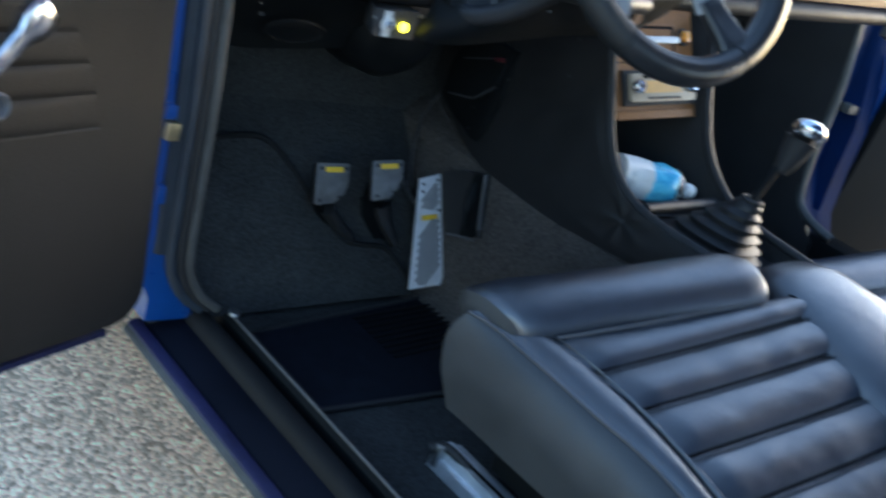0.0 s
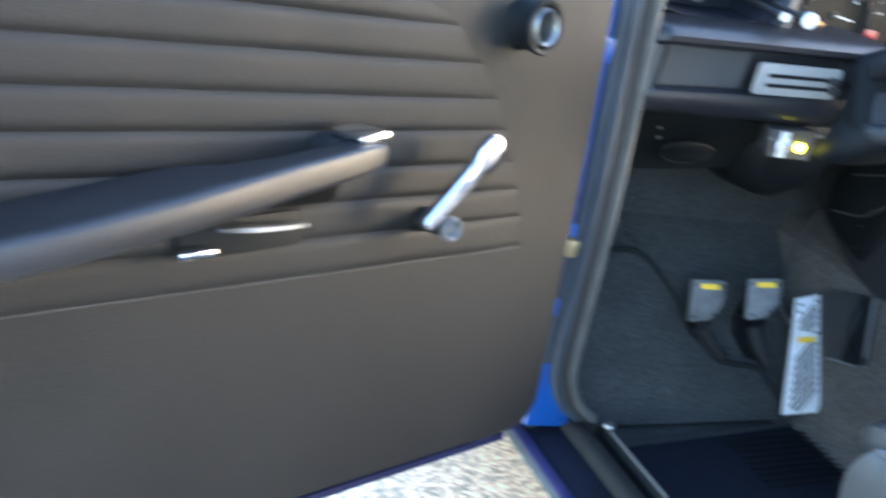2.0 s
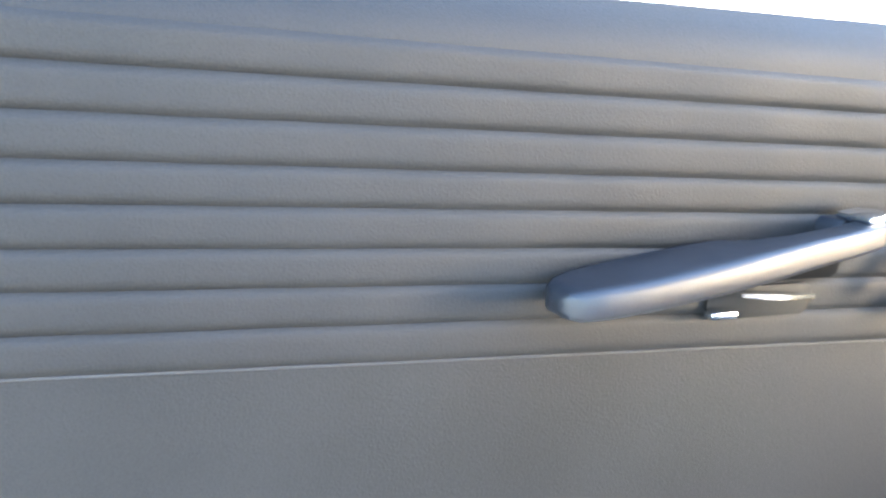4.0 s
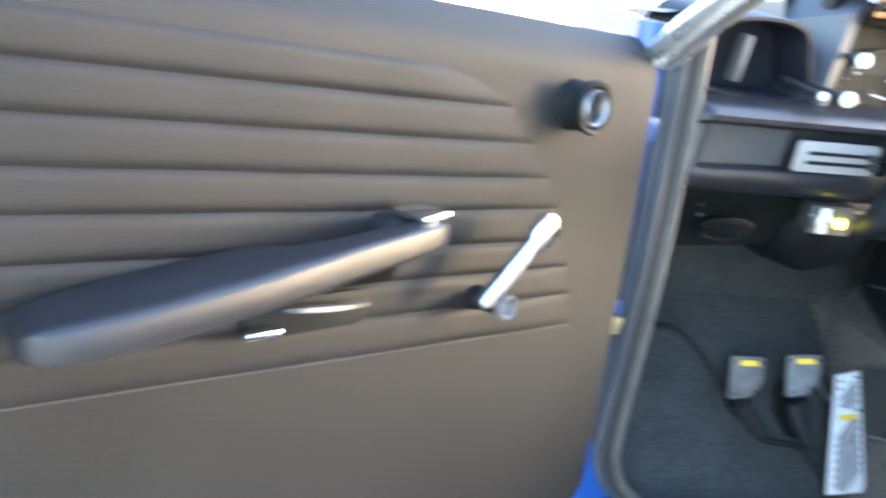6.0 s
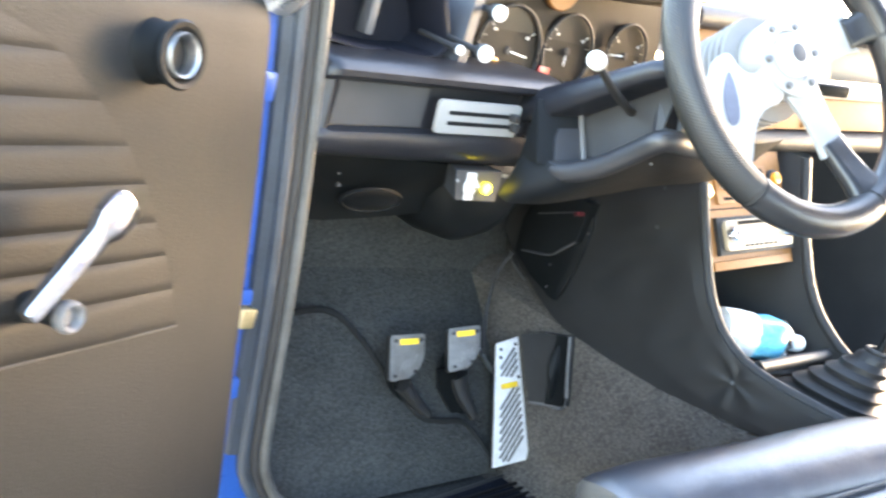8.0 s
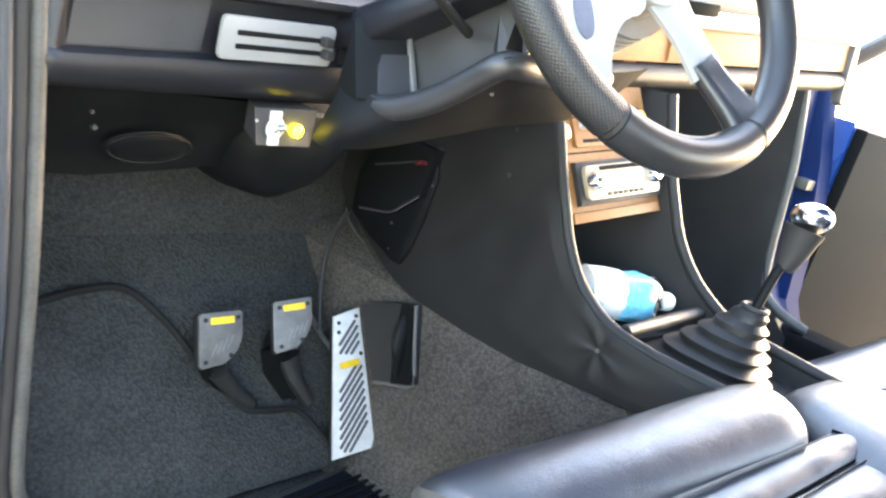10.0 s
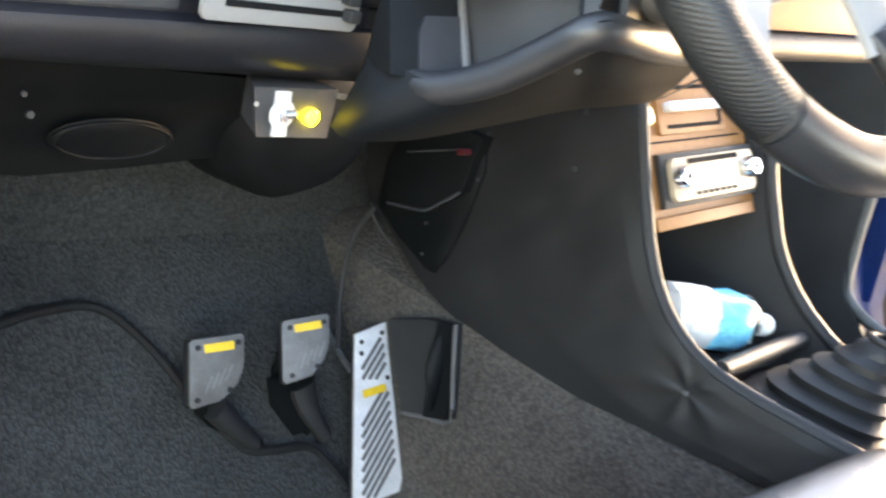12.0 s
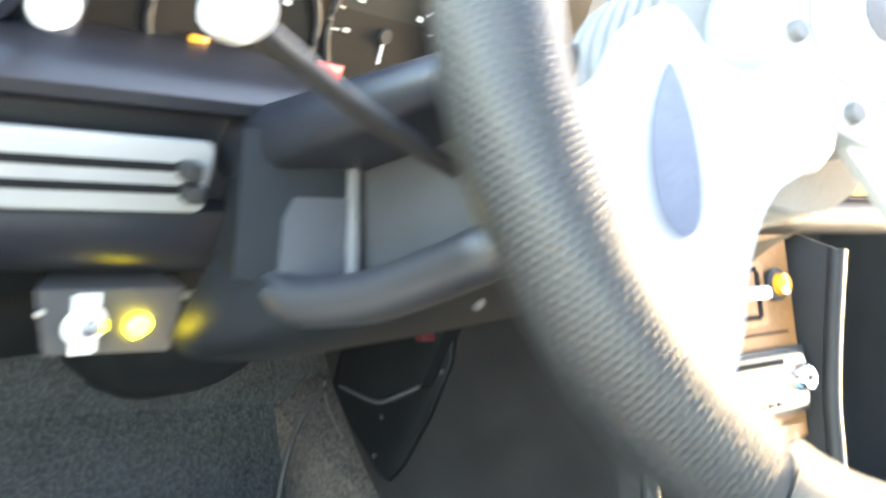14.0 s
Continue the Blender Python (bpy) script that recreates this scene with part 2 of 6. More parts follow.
def clear_plastic():
    m = bpy.data.materials.new("clear_plastic")
    m.use_nodes = True
    b = m.node_tree.nodes["Principled BSDF"]
    b.inputs["Base Color"].default_value = (0.93, 0.96, 0.98, 1)
    b.inputs["Roughness"].default_value = 0.08
    b.inputs["IOR"].default_value = 1.33
    b.inputs["Transmission Weight"].default_value = 0.9
    return m


PET = clear_plastic()


def perforated():
    """Black leather with rows of small holes, 2.8 mm apart along and round the grip."""
    m = material("perforated_leather", (0.018, 0.019, 0.020), 0.36, scale=30, fine=700, bump=0.05, bump_fine=0.15, spec=0.4)
    n, l = m.node_tree.nodes, m.node_tree.links
    b = n["Principled BSDF"]
    old = b.inputs["Base Color"].links[0].from_socket
    uv = n.new("ShaderNodeUVMap")
    uv.uv_map = "grip"
    v = n.new("ShaderNodeTexVoronoi")
    v.voronoi_dimensions = "2D"
    v.inputs["Scale"].default_value = 1.0
    v.inputs["Randomness"].default_value = 0.08
    l.new(uv.outputs[0], v.inputs["Vector"])
    r = n.new("ShaderNodeMapRange")
    r.inputs[1].default_value, r.inputs[2].default_value = 0.12, 0.42
    l.new(v.outputs["Distance"], r.inputs[0])
    bp = n.new("ShaderNodeBump")
    bp.inputs["Strength"].default_value, bp.inputs["Distance"].default_value = 0.45, 0.001
    l.new(r.outputs[0], bp.inputs["Height"])
    l.new(bp.outputs[0], b.inputs["Normal"])
    sc = n.new("ShaderNodeVectorMath")
    sc.operation = "SCALE"
    dk = n.new("ShaderNodeMapRange")
    dk.inputs[3].default_value = 0.35
    l.new(r.outputs[0], dk.inputs[0])
    l.new(old, sc.inputs[0])
    l.new(dk.outputs[0], sc.inputs["Scale"])
    l.new(sc.outputs[0], b.inputs["Base Color"])
    return m


PERF = perforated()


# ---- mesh helpers ----
def link_bm(name, bm, mat, smooth=True):
    me = bpy.data.meshes.new(name)
    bmesh.ops.recalc_face_normals(bm, faces=bm.faces)
    bm.to_mesh(me)
    bm.free()
    if smooth:
        me.shade_smooth()
        me.set_sharp_from_angle(angle=radians(38))
    me.materials.append(mat)
    return new(name, me)


def thing(name, label, category, group="", kind="", at=None):
    return tagged(at if at else new(name), label, category, group, kind)


def part(name, bm, mat, parent, label="", smooth=True):
    ob = link_bm(name, bm, mat, smooth)
    ob.parent = parent
    if label:
        ob["label"] = label
    return ob


def structure(name, bm, mat, label, category, smooth=True):
    return tagged(link_bm(name, bm, mat, smooth), label, category, kind="structure")


def box(size, m=None, bevel=0.004, seg=2, bm=None):
    bm = bm or bmesh.new()
    g = bmesh.ops.create_cube(bm, size=1)["verts"]
    bmesh.ops.scale(bm, vec=size, verts=g)
    if bevel:
        es = list({e for v in g for e in v.link_edges})
        r = bmesh.ops.bevel(bm, geom=es, offset=bevel, segments=seg, affect="EDGES", profile=0.6)
        g = list({v for fc in r["faces"] for v in fc.verts} | {v for v in g if v.is_valid})
    if m is not None:
        bmesh.ops.transform(bm, matrix=m, verts=g)
    return bm


def span(x0, x1, y0, y1, z0, z1, bevel=0.004, bm=None):
    """A bevelled box between two corners."""
    return box((abs(x1 - x0), abs(y1 - y0), abs(z1 - z0)),
               Matrix.Translation(((x0 + x1) / 2, (y0 + y1) / 2, (z0 + z1) / 2)), bevel, 2, bm)


def axes(o, ex, ey):
    """A frame at o with x along ex and z along ex x ey."""
    ex = Vector(ex).normalized()
    ez = ex.cross(Vector(ey)).normalized()
    ey = ez.cross(ex)
    return Matrix(((ex.x, ey.x, ez.x, o[0]), (ex.y, ey.y, ez.y, o[1]), (ex.z, ey.z, ez.z, o[2]), (0, 0, 0, 1)))


def prism(poly, depth, m=None, bevel=0.003, seg=2, bm=None):
    """A flat outline in x, y made into a plate from z 0 to depth, its edges rounded."""
    bm = bm or bmesh.new()
    lo = [bm.verts.new((x, y, 0)) for x, y in poly]
    hi = [bm.verts.new((x, y, depth)) for x, y in poly]
    n = len(poly)
    bm.faces.new(lo[::-1])
    top = bm.faces.new(hi)
    for i in range(n):
        bm.faces.new((lo[i], lo[(i + 1) % n], hi[(i + 1) % n], hi[i]))
    vs = lo + hi
    if bevel:
        r = bmesh.ops.bevel(bm, geom=list(top.edges), offset=bevel, segments=seg, affect="EDGES", profile=0.6)
        vs = list({v for v in vs if v.is_valid} | {v for fc in r["faces"] for v in fc.verts})
    if m is not None:
        bmesh.ops.transform(bm, matrix=m, verts=vs)
    return bm


def loft(rings, closed=True, caps=True, bm=None):
    """A skin over rings of points, each of the same count."""
    bm = bm or bmesh.new()
    vs = [[bm.verts.new(p) for p in r] for r in rings]
    n = len(rings[0])
    for a, b in zip(vs, vs[1:]):
        for i in range(n if closed else n - 1):
            bm.faces.new((a[i], a[(i + 1) % n], b[(i + 1) % n], b[i]))
    if closed and caps:
        bm.faces.new(vs[0][::-1])
        bm.faces.new(vs[-1])
    return bm


def smooth_path(points, k=6, cyclic=False):
    """A Catmull-Rom curve through points."""
    p = [Vector(q) for q in points]
    n = len(p)
    out = []
    for i in range(n if cyclic else n - 1):
        a, b, c, d = (p[(i + j) % n] if cyclic else p[min(max(i + j, 0), n - 1)] for j in (-1, 0, 1, 2))
        for s in range(k):
            t = s / k
            out.append(0.5 * ((2 * b) + (c - a) * t + (2 * a - 5 * b + 4 * c - d) * t * t + (3 * b - a - 3 * c + d) * t ** 3))
    if not cyclic:
        out.append(p[-1])
    return out


def tube(points, r, seg=10, k=6, cyclic=False, bm=None, flat=1.0, up=(0, 0, 1)):
    """A round bar along a smooth path; r may be a function of 0..1."""
    ps = smooth_path(points, k, cyclic) if k > 1 else [Vector(q) for q in points]
    n = len(ps)
    rings = []
    u = Vector(up)
    for i, p in enumerate(ps):
        t = (ps[(i + 1) % n] - ps[i - 1]) if cyclic else ps[min(i + 1, n - 1)] - ps[max(i - 1, 0)]
        t.normalize()
        a = t.cross(u)
        if a.length < 1e-4:
            a = t.cross(Vector((0.3, 1, 0.2)))
        a.normalize()
        b = a.cross(t)
        rr = r(i / max(1, n - 1)) if callable(r) else r
        rings.append([p + a * math.cos(2 * math.pi * j / seg) * rr + b * math.sin(2 * math.pi * j / seg) * rr * flat for j in range(seg)])
    if cyclic:
        return loft(rings + [rings[0]], True, False, bm)
    return loft(rings, True, True, bm)


def lathe(profile, m=None, seg=28, bm=None):
    """Radius, height pairs turned about z."""
    bm = bm or bmesh.new()
    rings = [[(max(r, 1e-5) * math.cos(2 * math.pi * j / seg), max(r, 1e-5) * math.sin(2 * math.pi * j / seg), h) for j in range(seg)] for r, h in profile]
    old = set(bm.verts)
    loft(rings, True, True, bm)
    vs = [v for v in bm.verts if v not in old]
    if m is not None:
        bmesh.ops.transform(bm, matrix=m, verts=vs)
    return bm


def rounded(w, h, r, seg=4, cx=0.0, cy=0.0):
    """The outline of a rounded rectangle."""
    out = []
    for sx, sy, a0 in ((1, 1, 0), (-1, 1, 90), (-1, -1, 180), (1, -1, 270)):
        for i in range(seg + 1):
            a = radians(a0 + 90 * i / seg)
            out.append((cx + sx * (w / 2 - r) + r * math.cos(a), cy + sy * (h / 2 - r) + r * math.sin(a)))
    return out


def grid(fn, nu, nv, bm=None):
    """A sheet from a function of 0..1, 0..1."""
    bm = bm or bmesh.new()
    vs = [[bm.verts.new(fn(i / nu, j / nv)) for j in range(nv + 1)] for i in range(nu + 1)]
    for i in range(nu):
        for j in range(nv):
            bm.faces.new((vs[i][j], vs[i + 1][j], vs[i + 1][j + 1], vs[i][j + 1]))
    return bm



# ---- ground ----
structure("ground", grid(lambda u, v: ((u - 0.5) * 400, (v - 0.5) * 400, 0), 40, 40), ASPHALT, "pale grey gravelly asphalt ground", "ground")


def strip(pts, y0, y1, n=2):
    """An x, z outline drawn out along y."""
    return loft([[(x, y0 + (y1 - y0) * i / n, z) for x, z in pts] for i in range(n + 1)])


def ruled(a, b, nv=6, bulge=0.0, way=(0, 0, 1)):
    """A skin between two lines of points, swelling by bulge towards way."""
    w = Vector(way)
    rings = []
    for j in range(nv + 1):
        t = j / nv
        rings.append([Vector(p).lerp(Vector(q), t) + w * bulge * math.sin(math.pi * t) for p, q in zip(a, b)])
    return loft(rings, closed=False)


def disc(p, n, r, h, seg=14, bm=None):
    """A small turned button at p with its face towards n."""
    n = Vector(n).normalized()
    m = Matrix.Translation(p) @ n.to_track_quat("Z", "Y").to_matrix().to_4x4()
    return lathe([(0, 0), (r, 0), (r, h * 0.7), (r * 0.85, h), (0, h)], m, seg, bm)


# ---- car shell ----
car = thing("car", "blue two-door car with both doors open, black cabin", "car")
part("sill", strip([(0.0, 0.30), (0.002, 0.311), (0.008, 0.3145), (0.018, 0.3155), (0.022, 0.312), (0.022, 0.285)], 0.02, -1.75), VIOLET, car, "violet-blue painted sill lip")
part("sill_edge", strip([(-0.004, 0.298), (-0.004, 0.303), (0.001, 0.308), (0.002, 0.305), (0.0, 0.3), (0.0, 0.298)], 0.02, -1.75), SEALMAT, car, "bare metal sill lip")
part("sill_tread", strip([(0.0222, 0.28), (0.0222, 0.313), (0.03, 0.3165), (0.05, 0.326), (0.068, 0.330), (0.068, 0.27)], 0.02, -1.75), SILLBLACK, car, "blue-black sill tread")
part("sill_cover", strip([(0.0685, 0.265), (0.0685, 0.337), (0.073, 0.346), (0.080, 0.350), (0.094, 0.350), (0.100, 0.346), (0.104, 0.337), (0.112, 0.335), (0.112, 0.24)], 0.02, -1.75), RIDGE, car, "dark grey rubber sill ridge")
part("sill_trim", strip([(0.1125, 0.24), (0.1125, 0.350), (0.118, 0.357), (0.124, 0.358), (0.129, 0.352), (0.147, 0.312), (0.147, 0.24)], -0.045, -1.75), UNDER, car, "dark grey sill trim strip")
part("sill_bead", tube([(0.120, -0.055, 0.3575), (0.120, -0.9, 0.3575), (0.120, -1.74, 0.3575)], 0.0024, 8, 2), GREY, car, "worn grey edge bead")
part("sill_screw", disc((0.123, -0.055, 0.358), (0, 0, 1), 0.009, 0.006), STEEL, car)

part("floor_carpet", span(0.1475, 1.50, -1.9, 0.02, 0.29, 0.315, 0.0), CARPET, car, "black cut-pile floor carpet")
part("toe_carpet", ruled([(0.02, 0.0, 0.318), (0.35, 0.0, 0.318), (0.62, 0.0, 0.318)], [(0.0, 0.235, 0.59), (0.35, 0.235, 0.59), (0.7, 0.235, 0.59)], 10, -0.006, (0, 1, -0.8)), CARPET, car)
part("firewall_carpet", ruled([(0.0, 0.235, 0.59), (0.35, 0.235, 0.59), (0.7, 0.235, 0.59)], [(-0.03, 0.33, 0.86), (0.35, 0.33, 0.86), (0.7, 0.33, 0.86)], 8, 0.01, (0, -1, 0)), CARPET, car)
tun = [(0.52, 0.313), (0.565, 0.33), (0.598, 0.38), (0.607, 0.48), (0.612, 0.585), (0.66, 0.62), (0.84, 0.62), (0.90, 0.56), (0.93, 0.313)]
part("tunnel_carpet", strip(tun, 0.34, -1.6, 6), TUNNEL, car, "brownish black carpet on the tunnel")
# lower carpet piece with bound edge
edge = [(0.04, 0.166, 0.530), (0.128, 0.168, 0.532), (0.20, 0.178, 0.541), (0.262, 0.176, 0.540), (0.309, 0.146, 0.506), (0.35, 0.104, 0.457), (0.397, 0.062, 0.409), (0.44, 0.054, 0.398), (0.489, 0.048, 0.394), (0.516, 0.031, 0.374), (0.545, 0.0, 0.338)]
low = [(0.06, -0.012, 0.326), (0.128, -0.012, 0.326), (0.20, -0.012, 0.326), (0.262, -0.012, 0.326), (0.309, -0.012, 0.326), (0.35, -0.012, 0.326), (0.397, -0.012, 0.326), (0.44, -0.012, 0.326), (0.489, -0.012, 0.326), (0.516, -0.012, 0.326), (0.545, -0.014, 0.326)]
part("toe_carpet_piece", ruled(smooth_path(low, 4), smooth_path(edge, 4), 8, 0.004, (0, -0.7, 0.7)), CARPET, car, "loose carpet piece with bound edge")
part("carpet_binding", tube(edge, 0.0056, 8, 5), RIDGE, car)
part("wiring_loom", tube([(0.580, 0.128, 0.668), (0.579, 0.140, 0.64), (0.577, 0.146, 0.60), (0.572, 0.135, 0.545), (0.562, 0.105, 0.485)], 0.0036, 8), RUBBER, car)
part("wiring_loom", tube([(0.597, 0.150, 0.664), (0.597, 0.140, 0.650), (0.597, 0.122, 0.638), (0.597, 0.098, 0.6285)], 0.0011, 6), SEALMAT, car, "thin pale wire")
# passenger footwell
part("far_firewall", span(0.84, 1.52, 0.1, 0.34, 0.30, 0.95, 0.02), CARPET, car)
part("far_kick_panel", loft([[(1.485, y, z), (1.51, y, z), (1.51, 0.34, z), (1.485, 0.34, z)] for y, z in ((-0.34, 0.30), (-0.30, 0.56), (-0.235, 0.62), (-0.205, 0.70), (-0.188, 0.82), (-0.176, 0.91), (-0.15, 1.05))]), VINYL, car)
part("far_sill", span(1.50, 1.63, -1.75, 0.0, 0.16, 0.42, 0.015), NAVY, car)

# door jamb and seal: x by height
SEAL = [(1.02, -0.088), (1.0, -0.085), (0.94, -0.074), (0.85, -0.059), (0.76, -0.045), (0.66, -0.031), (0.56, -0.020), (0.46, -0.008), (0.425, 0.004), (0.39, 0.028), (0.365, 0.062)]
part("jamb", loft([[(x - 0.05, -0.022, z), (x - 0.02, -0.031, z), (x + 0.012, -0.034, z), (x + 0.012, 0.10, z), (x - 0.05, 0.10, z)] for z, x in SEAL[:8]] + [[(-0.036, -0.03, 0.43), (-0.005, -0.031, 0.43), (0.02, -0.03, 0.43), (0.02, 0.1, 0.43), (-0.036, 0.1, 0.43)], [(-0.006, -0.025, 0.38), (0.025, -0.029, 0.38), (0.05, -0.03, 0.38), (0.05, 0.1, 0.38), (-0.006, 0.1, 0.38)], [(0.004, -0.015, 0.335), (0.05, -0.019, 0.335), (0.08, -0.02, 0.335), (0.08, 0.1, 0.335), (0.004, 0.1, 0.335)]]), BLUE, car, "bright blue painted door jamb")
for dx, dy, r, mat in ((0.010, -0.039, 0.0080, FLANGE), (0.0235, -0.041, 0.0065, RUBBER), (0.036, -0.044, 0.0070, SEALMAT)):
    part("door_seal", tube([(x + dx, dy, z) for z, x in SEAL], r, 10, 3), mat, car, "worn grey rubber door seal" if mat is SEALMAT else "")
part("seal_flange", loft([[(x - 0.013, -0.030, z), (x - 0.010, -0.038, z), (x + 0.002, -0.040, z), (x + 0.006, -0.034, z)] for z, x in SEAL[:8]]), FLANGE, car, "grey-blue rubber seal flange")
part("kick_panel", loft([[(x + 0.040, -0.03, z), (x + 0.040, 0.36, z), (x + 0.02, 0.36, z), (x + 0.02, -0.03, z)] for z, x in SEAL[2:10]]), CARPET, car, "carpeted side kick panel")
part("seal_backing", loft([[(x + 0.004, -0.032, z), (x + 0.046, -0.034, z), (x + 0.046, 0.05, z), (x + 0.004, 0.05, z)] for z, x in SEAL[:9]]), RUBBER, car)
part("door_check", box((0.018, 0.016, 0.024), Matrix.Translation((-0.043, -0.036, 0.641)), 0.003), BRASS, car, "brass-coloured door check strap")
for z, x, hh in ((0.665, -0.05, 0.010), (0.90, -0.092, 0.016), (0.55, -0.034, 0.014)):
    part("hinge", box((0.022, 0.012, hh * 2), Matrix.Translation((x + 0.004, -0.032, z)), 0.004), BLUE, car)
part("jamb_bolt", disc((-0.052, -0.024, 0.735), (0, -1, 0), 0.004, 0.004), BRASS, car)
part("jamb_bolt", disc((-0.048, -0.024, 0.715), (0, -1, 0), 0.004, 0.004), BRASS, car)

# windscreen pillars, unseen roof, bonnet, wings
for sx in (1, -1):
    f = lambda x: x if sx > 0 else 1.50 - x
    part("windscreen_pillar", tube([(f(-0.097), -0.03, 0.985), (f(-0.100), -0.125, 1.068), (f(-0.05), -0.33, 1.25), (f(0.03), -0.57, 1.40)], 0.024, 12, 5, flat=0.75), CHROMEDULL if sx > 0 else GREY, car, "bright metal windscreen pillar" if sx > 0 else "grey windscreen pillar")
# never in view; added to keep sun and sky off the cabin
part("unseen_roof", grid(lambda u, v: (0.02 + 1.46 * u, -0.56 - 1.30 * v, 1.40 + 0.05 * math.sin(math.pi * u) * (0.4 + 0.6 * math.sin(math.pi * min(1, v + 0.1)))), 8, 8), BLUE, car)
part("bonnet", grid(lambda u, v: (-0.02 + 1.52 * u, 0.42 + 0.95 * v, 0.95 - 0.12 * v * v + 0.03 * math.sin(math.pi * u)), 10, 10), BLUE, car, "blue painted bonnet")
part("wing", grid(lambda u, v: (-0.10 + 0.03 * u * u, 0.02 + 1.35 * v, 0.32 + 0.60 * u - 0.08 * v * v * u), 6, 10), BLUE, car)
part("wing_top", grid(lambda u, v: (-0.07 + 0.06 * u, 0.02 + 1.35 * v, 0.92 + 0.03 * u - 0.08 * v * v), 3, 10), BLUE, car)
part("far_wing", grid(lambda u, v: (1.60 - 0.05 * u * u, 0.02 + 1.35 * v, 0.32 + 0.62 * u - 0.10 * v * v * u), 6, 10), BLUE, car)
part("bulkhead", span(-0.03, 1.53, 0.345, 0.36, 0.29, 0.97, 0.0), UNDER, car)
part("scuttle", ruled([(-0.04, 0.24, 0.99), (0.75, 0.30, 1.04), (1.52, 0.24, 1.06)], [(-0.04, 0.46, 0.94), (0.75, 0.50, 0.97), (1.52, 0.46, 0.95)], 3), BLUE, car)
part("tail", loft([[(0.0, -1.75, 0.3), (1.55, -1.75, 0.3), (1.55, -1.75, 0.95), (0.0, -1.75, 0.95)], [(0.02, -2.5, 0.32), (1.53, -2.5, 0.32), (1.53, -2.5, 0.9), (0.02, -2.5, 0.9)]]), BLUE, car)
for x0, x1 in ((-0.07, 0.02), (1.53, 1.62)):
    part("rear_quarter", span(x0, x1, -2.5, -1.16, 0.28, 0.97, 0.02), BLUE, car, "blue painted rear quarter panel")
    part("centre_pillar", span(x0 + 0.01, x1 - 0.01, -1.22, -1.165, 0.97, 1.40, 0.015), BLUE, car)
    xm = (x0 + x1) / 2
    part("rear_pillar", tube([(xm, -2.2, 0.95), (xm + (0.75 - xm) * 0.05, -1.98, 1.2), (xm + (0.75 - xm) * 0.1, -1.78, 1.41)], 0.06, 10, 4, flat=0.5), BLUE, car)
part("underbody", span(0.2, 1.4, -2.3, 1.3, 0.13, 0.288, 0.02), RUBBER, car)
for x, y in ((0.09, 0.75), (1.44, 0.75), (0.09, -2.0), (1.44, -2.0)):
    w = part("wheel", lathe([(0.18, -0.08), (0.27, -0.085), (0.298, -0.06), (0.298, 0.06), (0.27, 0.085), (0.18, 0.08)], pose(x, y, 0.298, 0, 90, 0), 32), RUBBER, car)
    part("rim", lathe([(0.0, -0.05), (0.17, -0.06), (0.18, -0.075), (0.18, 0.075), (0.17, 0.06), (0.0, 0.05)], pose(x, y, 0.298, 0, 90, 0), 24), ALU, w)

# far door opening
FJ = [(0.30, -0.34, -0.33), (0.56, -0.29, -0.30), (0.62, -0.24, -0.268), (0.72, -0.20, -0.255), (0.82, -0.188, -0.247), (0.91, -0.176, -0.225), (1.0, -0.16, -0.195), (1.12, -0.14, -0.16)]
part("far_jamb", loft([[(1.512, y, z), (1.555, y - 0.004, z), (1.565, b + 0.012, z), (1.612, b, z), (1.62, b + 0.02, z), (1.62, 0.0, z), (1.512, 0.0, z)] for z, y, b in FJ]), JAMB, car, "deep blue painted far door jamb")
part("far_seal", tube([(1.496, -0.142, 1.06), (1.497, -0.18, 0.906), (1.497, -0.192, 0.812), (1.497, -0.204, 0.716), (1.495, -0.222, 0.64), (1.497, -0.26, 0.606), (1.51, -0.33, 0.585)], 0.011, 10, 5), SEALMAT, car, "grey rubber door seal")
# added dark box that hides the overly bright foot of the far jamb
part("far_jamb_blind", span(1.495, 1.60, -1.2, -0.262, 0.42, 0.578, 0.012), UNDER, car, "black box added to hide the far jamb's bright foot")
part("far_check", box((0.05, 0.03, 0.022), Matrix.Translation((1.54, -0.205, 0.862)), 0.004), SEALMAT, car)

# ---- driver's door ----
TH = radians(67)
DE, DN = Vector((-math.sin(TH), -math.cos(TH), 0)), Vector((math.cos(TH), -math.sin(TH), 0))
DV = (Vector((0, 0, 1)) - 0.18 * DN).normalized()      # the door leans with the body side
DW = (DN + 0.18 * Vector((0, 0, 1))).normalized()
DOOR = Matrix(((DE.x, DV.x, DW.x, 0.0729), (DE.y, DV.y, DW.y, -0.1648), (DE.z, DV.z, DW.z, 0.0109), (0, 0, 0, 1)))
door = thing("driver_door", "open car door, brown-black vinyl panel with pleats, blue outside", "car door")


def on_door(bm):
    bmesh.ops.transform(bm, matrix=DOOR, verts=bm.verts)
    return bm


def door_front(z):
    f = 0.126 + 0.05 * max(0, 0.83 - z)
    return f if z > 0.475 else f + (0.475 - z) ** 2 * 30


def door_low(u):
    return 0.447 + 0.088 * (u - 0.2) if u > 0.2 else 0.447


def door_skin(u, v):
    z = 0.447 + v * 0.563
    f = door_front(z)
    uu = f + u * (1.29 - f)
    z = z + (1 - v) ** 2 * (door_low(uu) - 0.447)
    w = 0.0
    if z > 0.962:
        a = (z - 0.962) / 0.05
        w = -0.035 * a * a
    w += -0.003 * max(0, 1 - u * 40) ** 2
    return (uu, z, w)


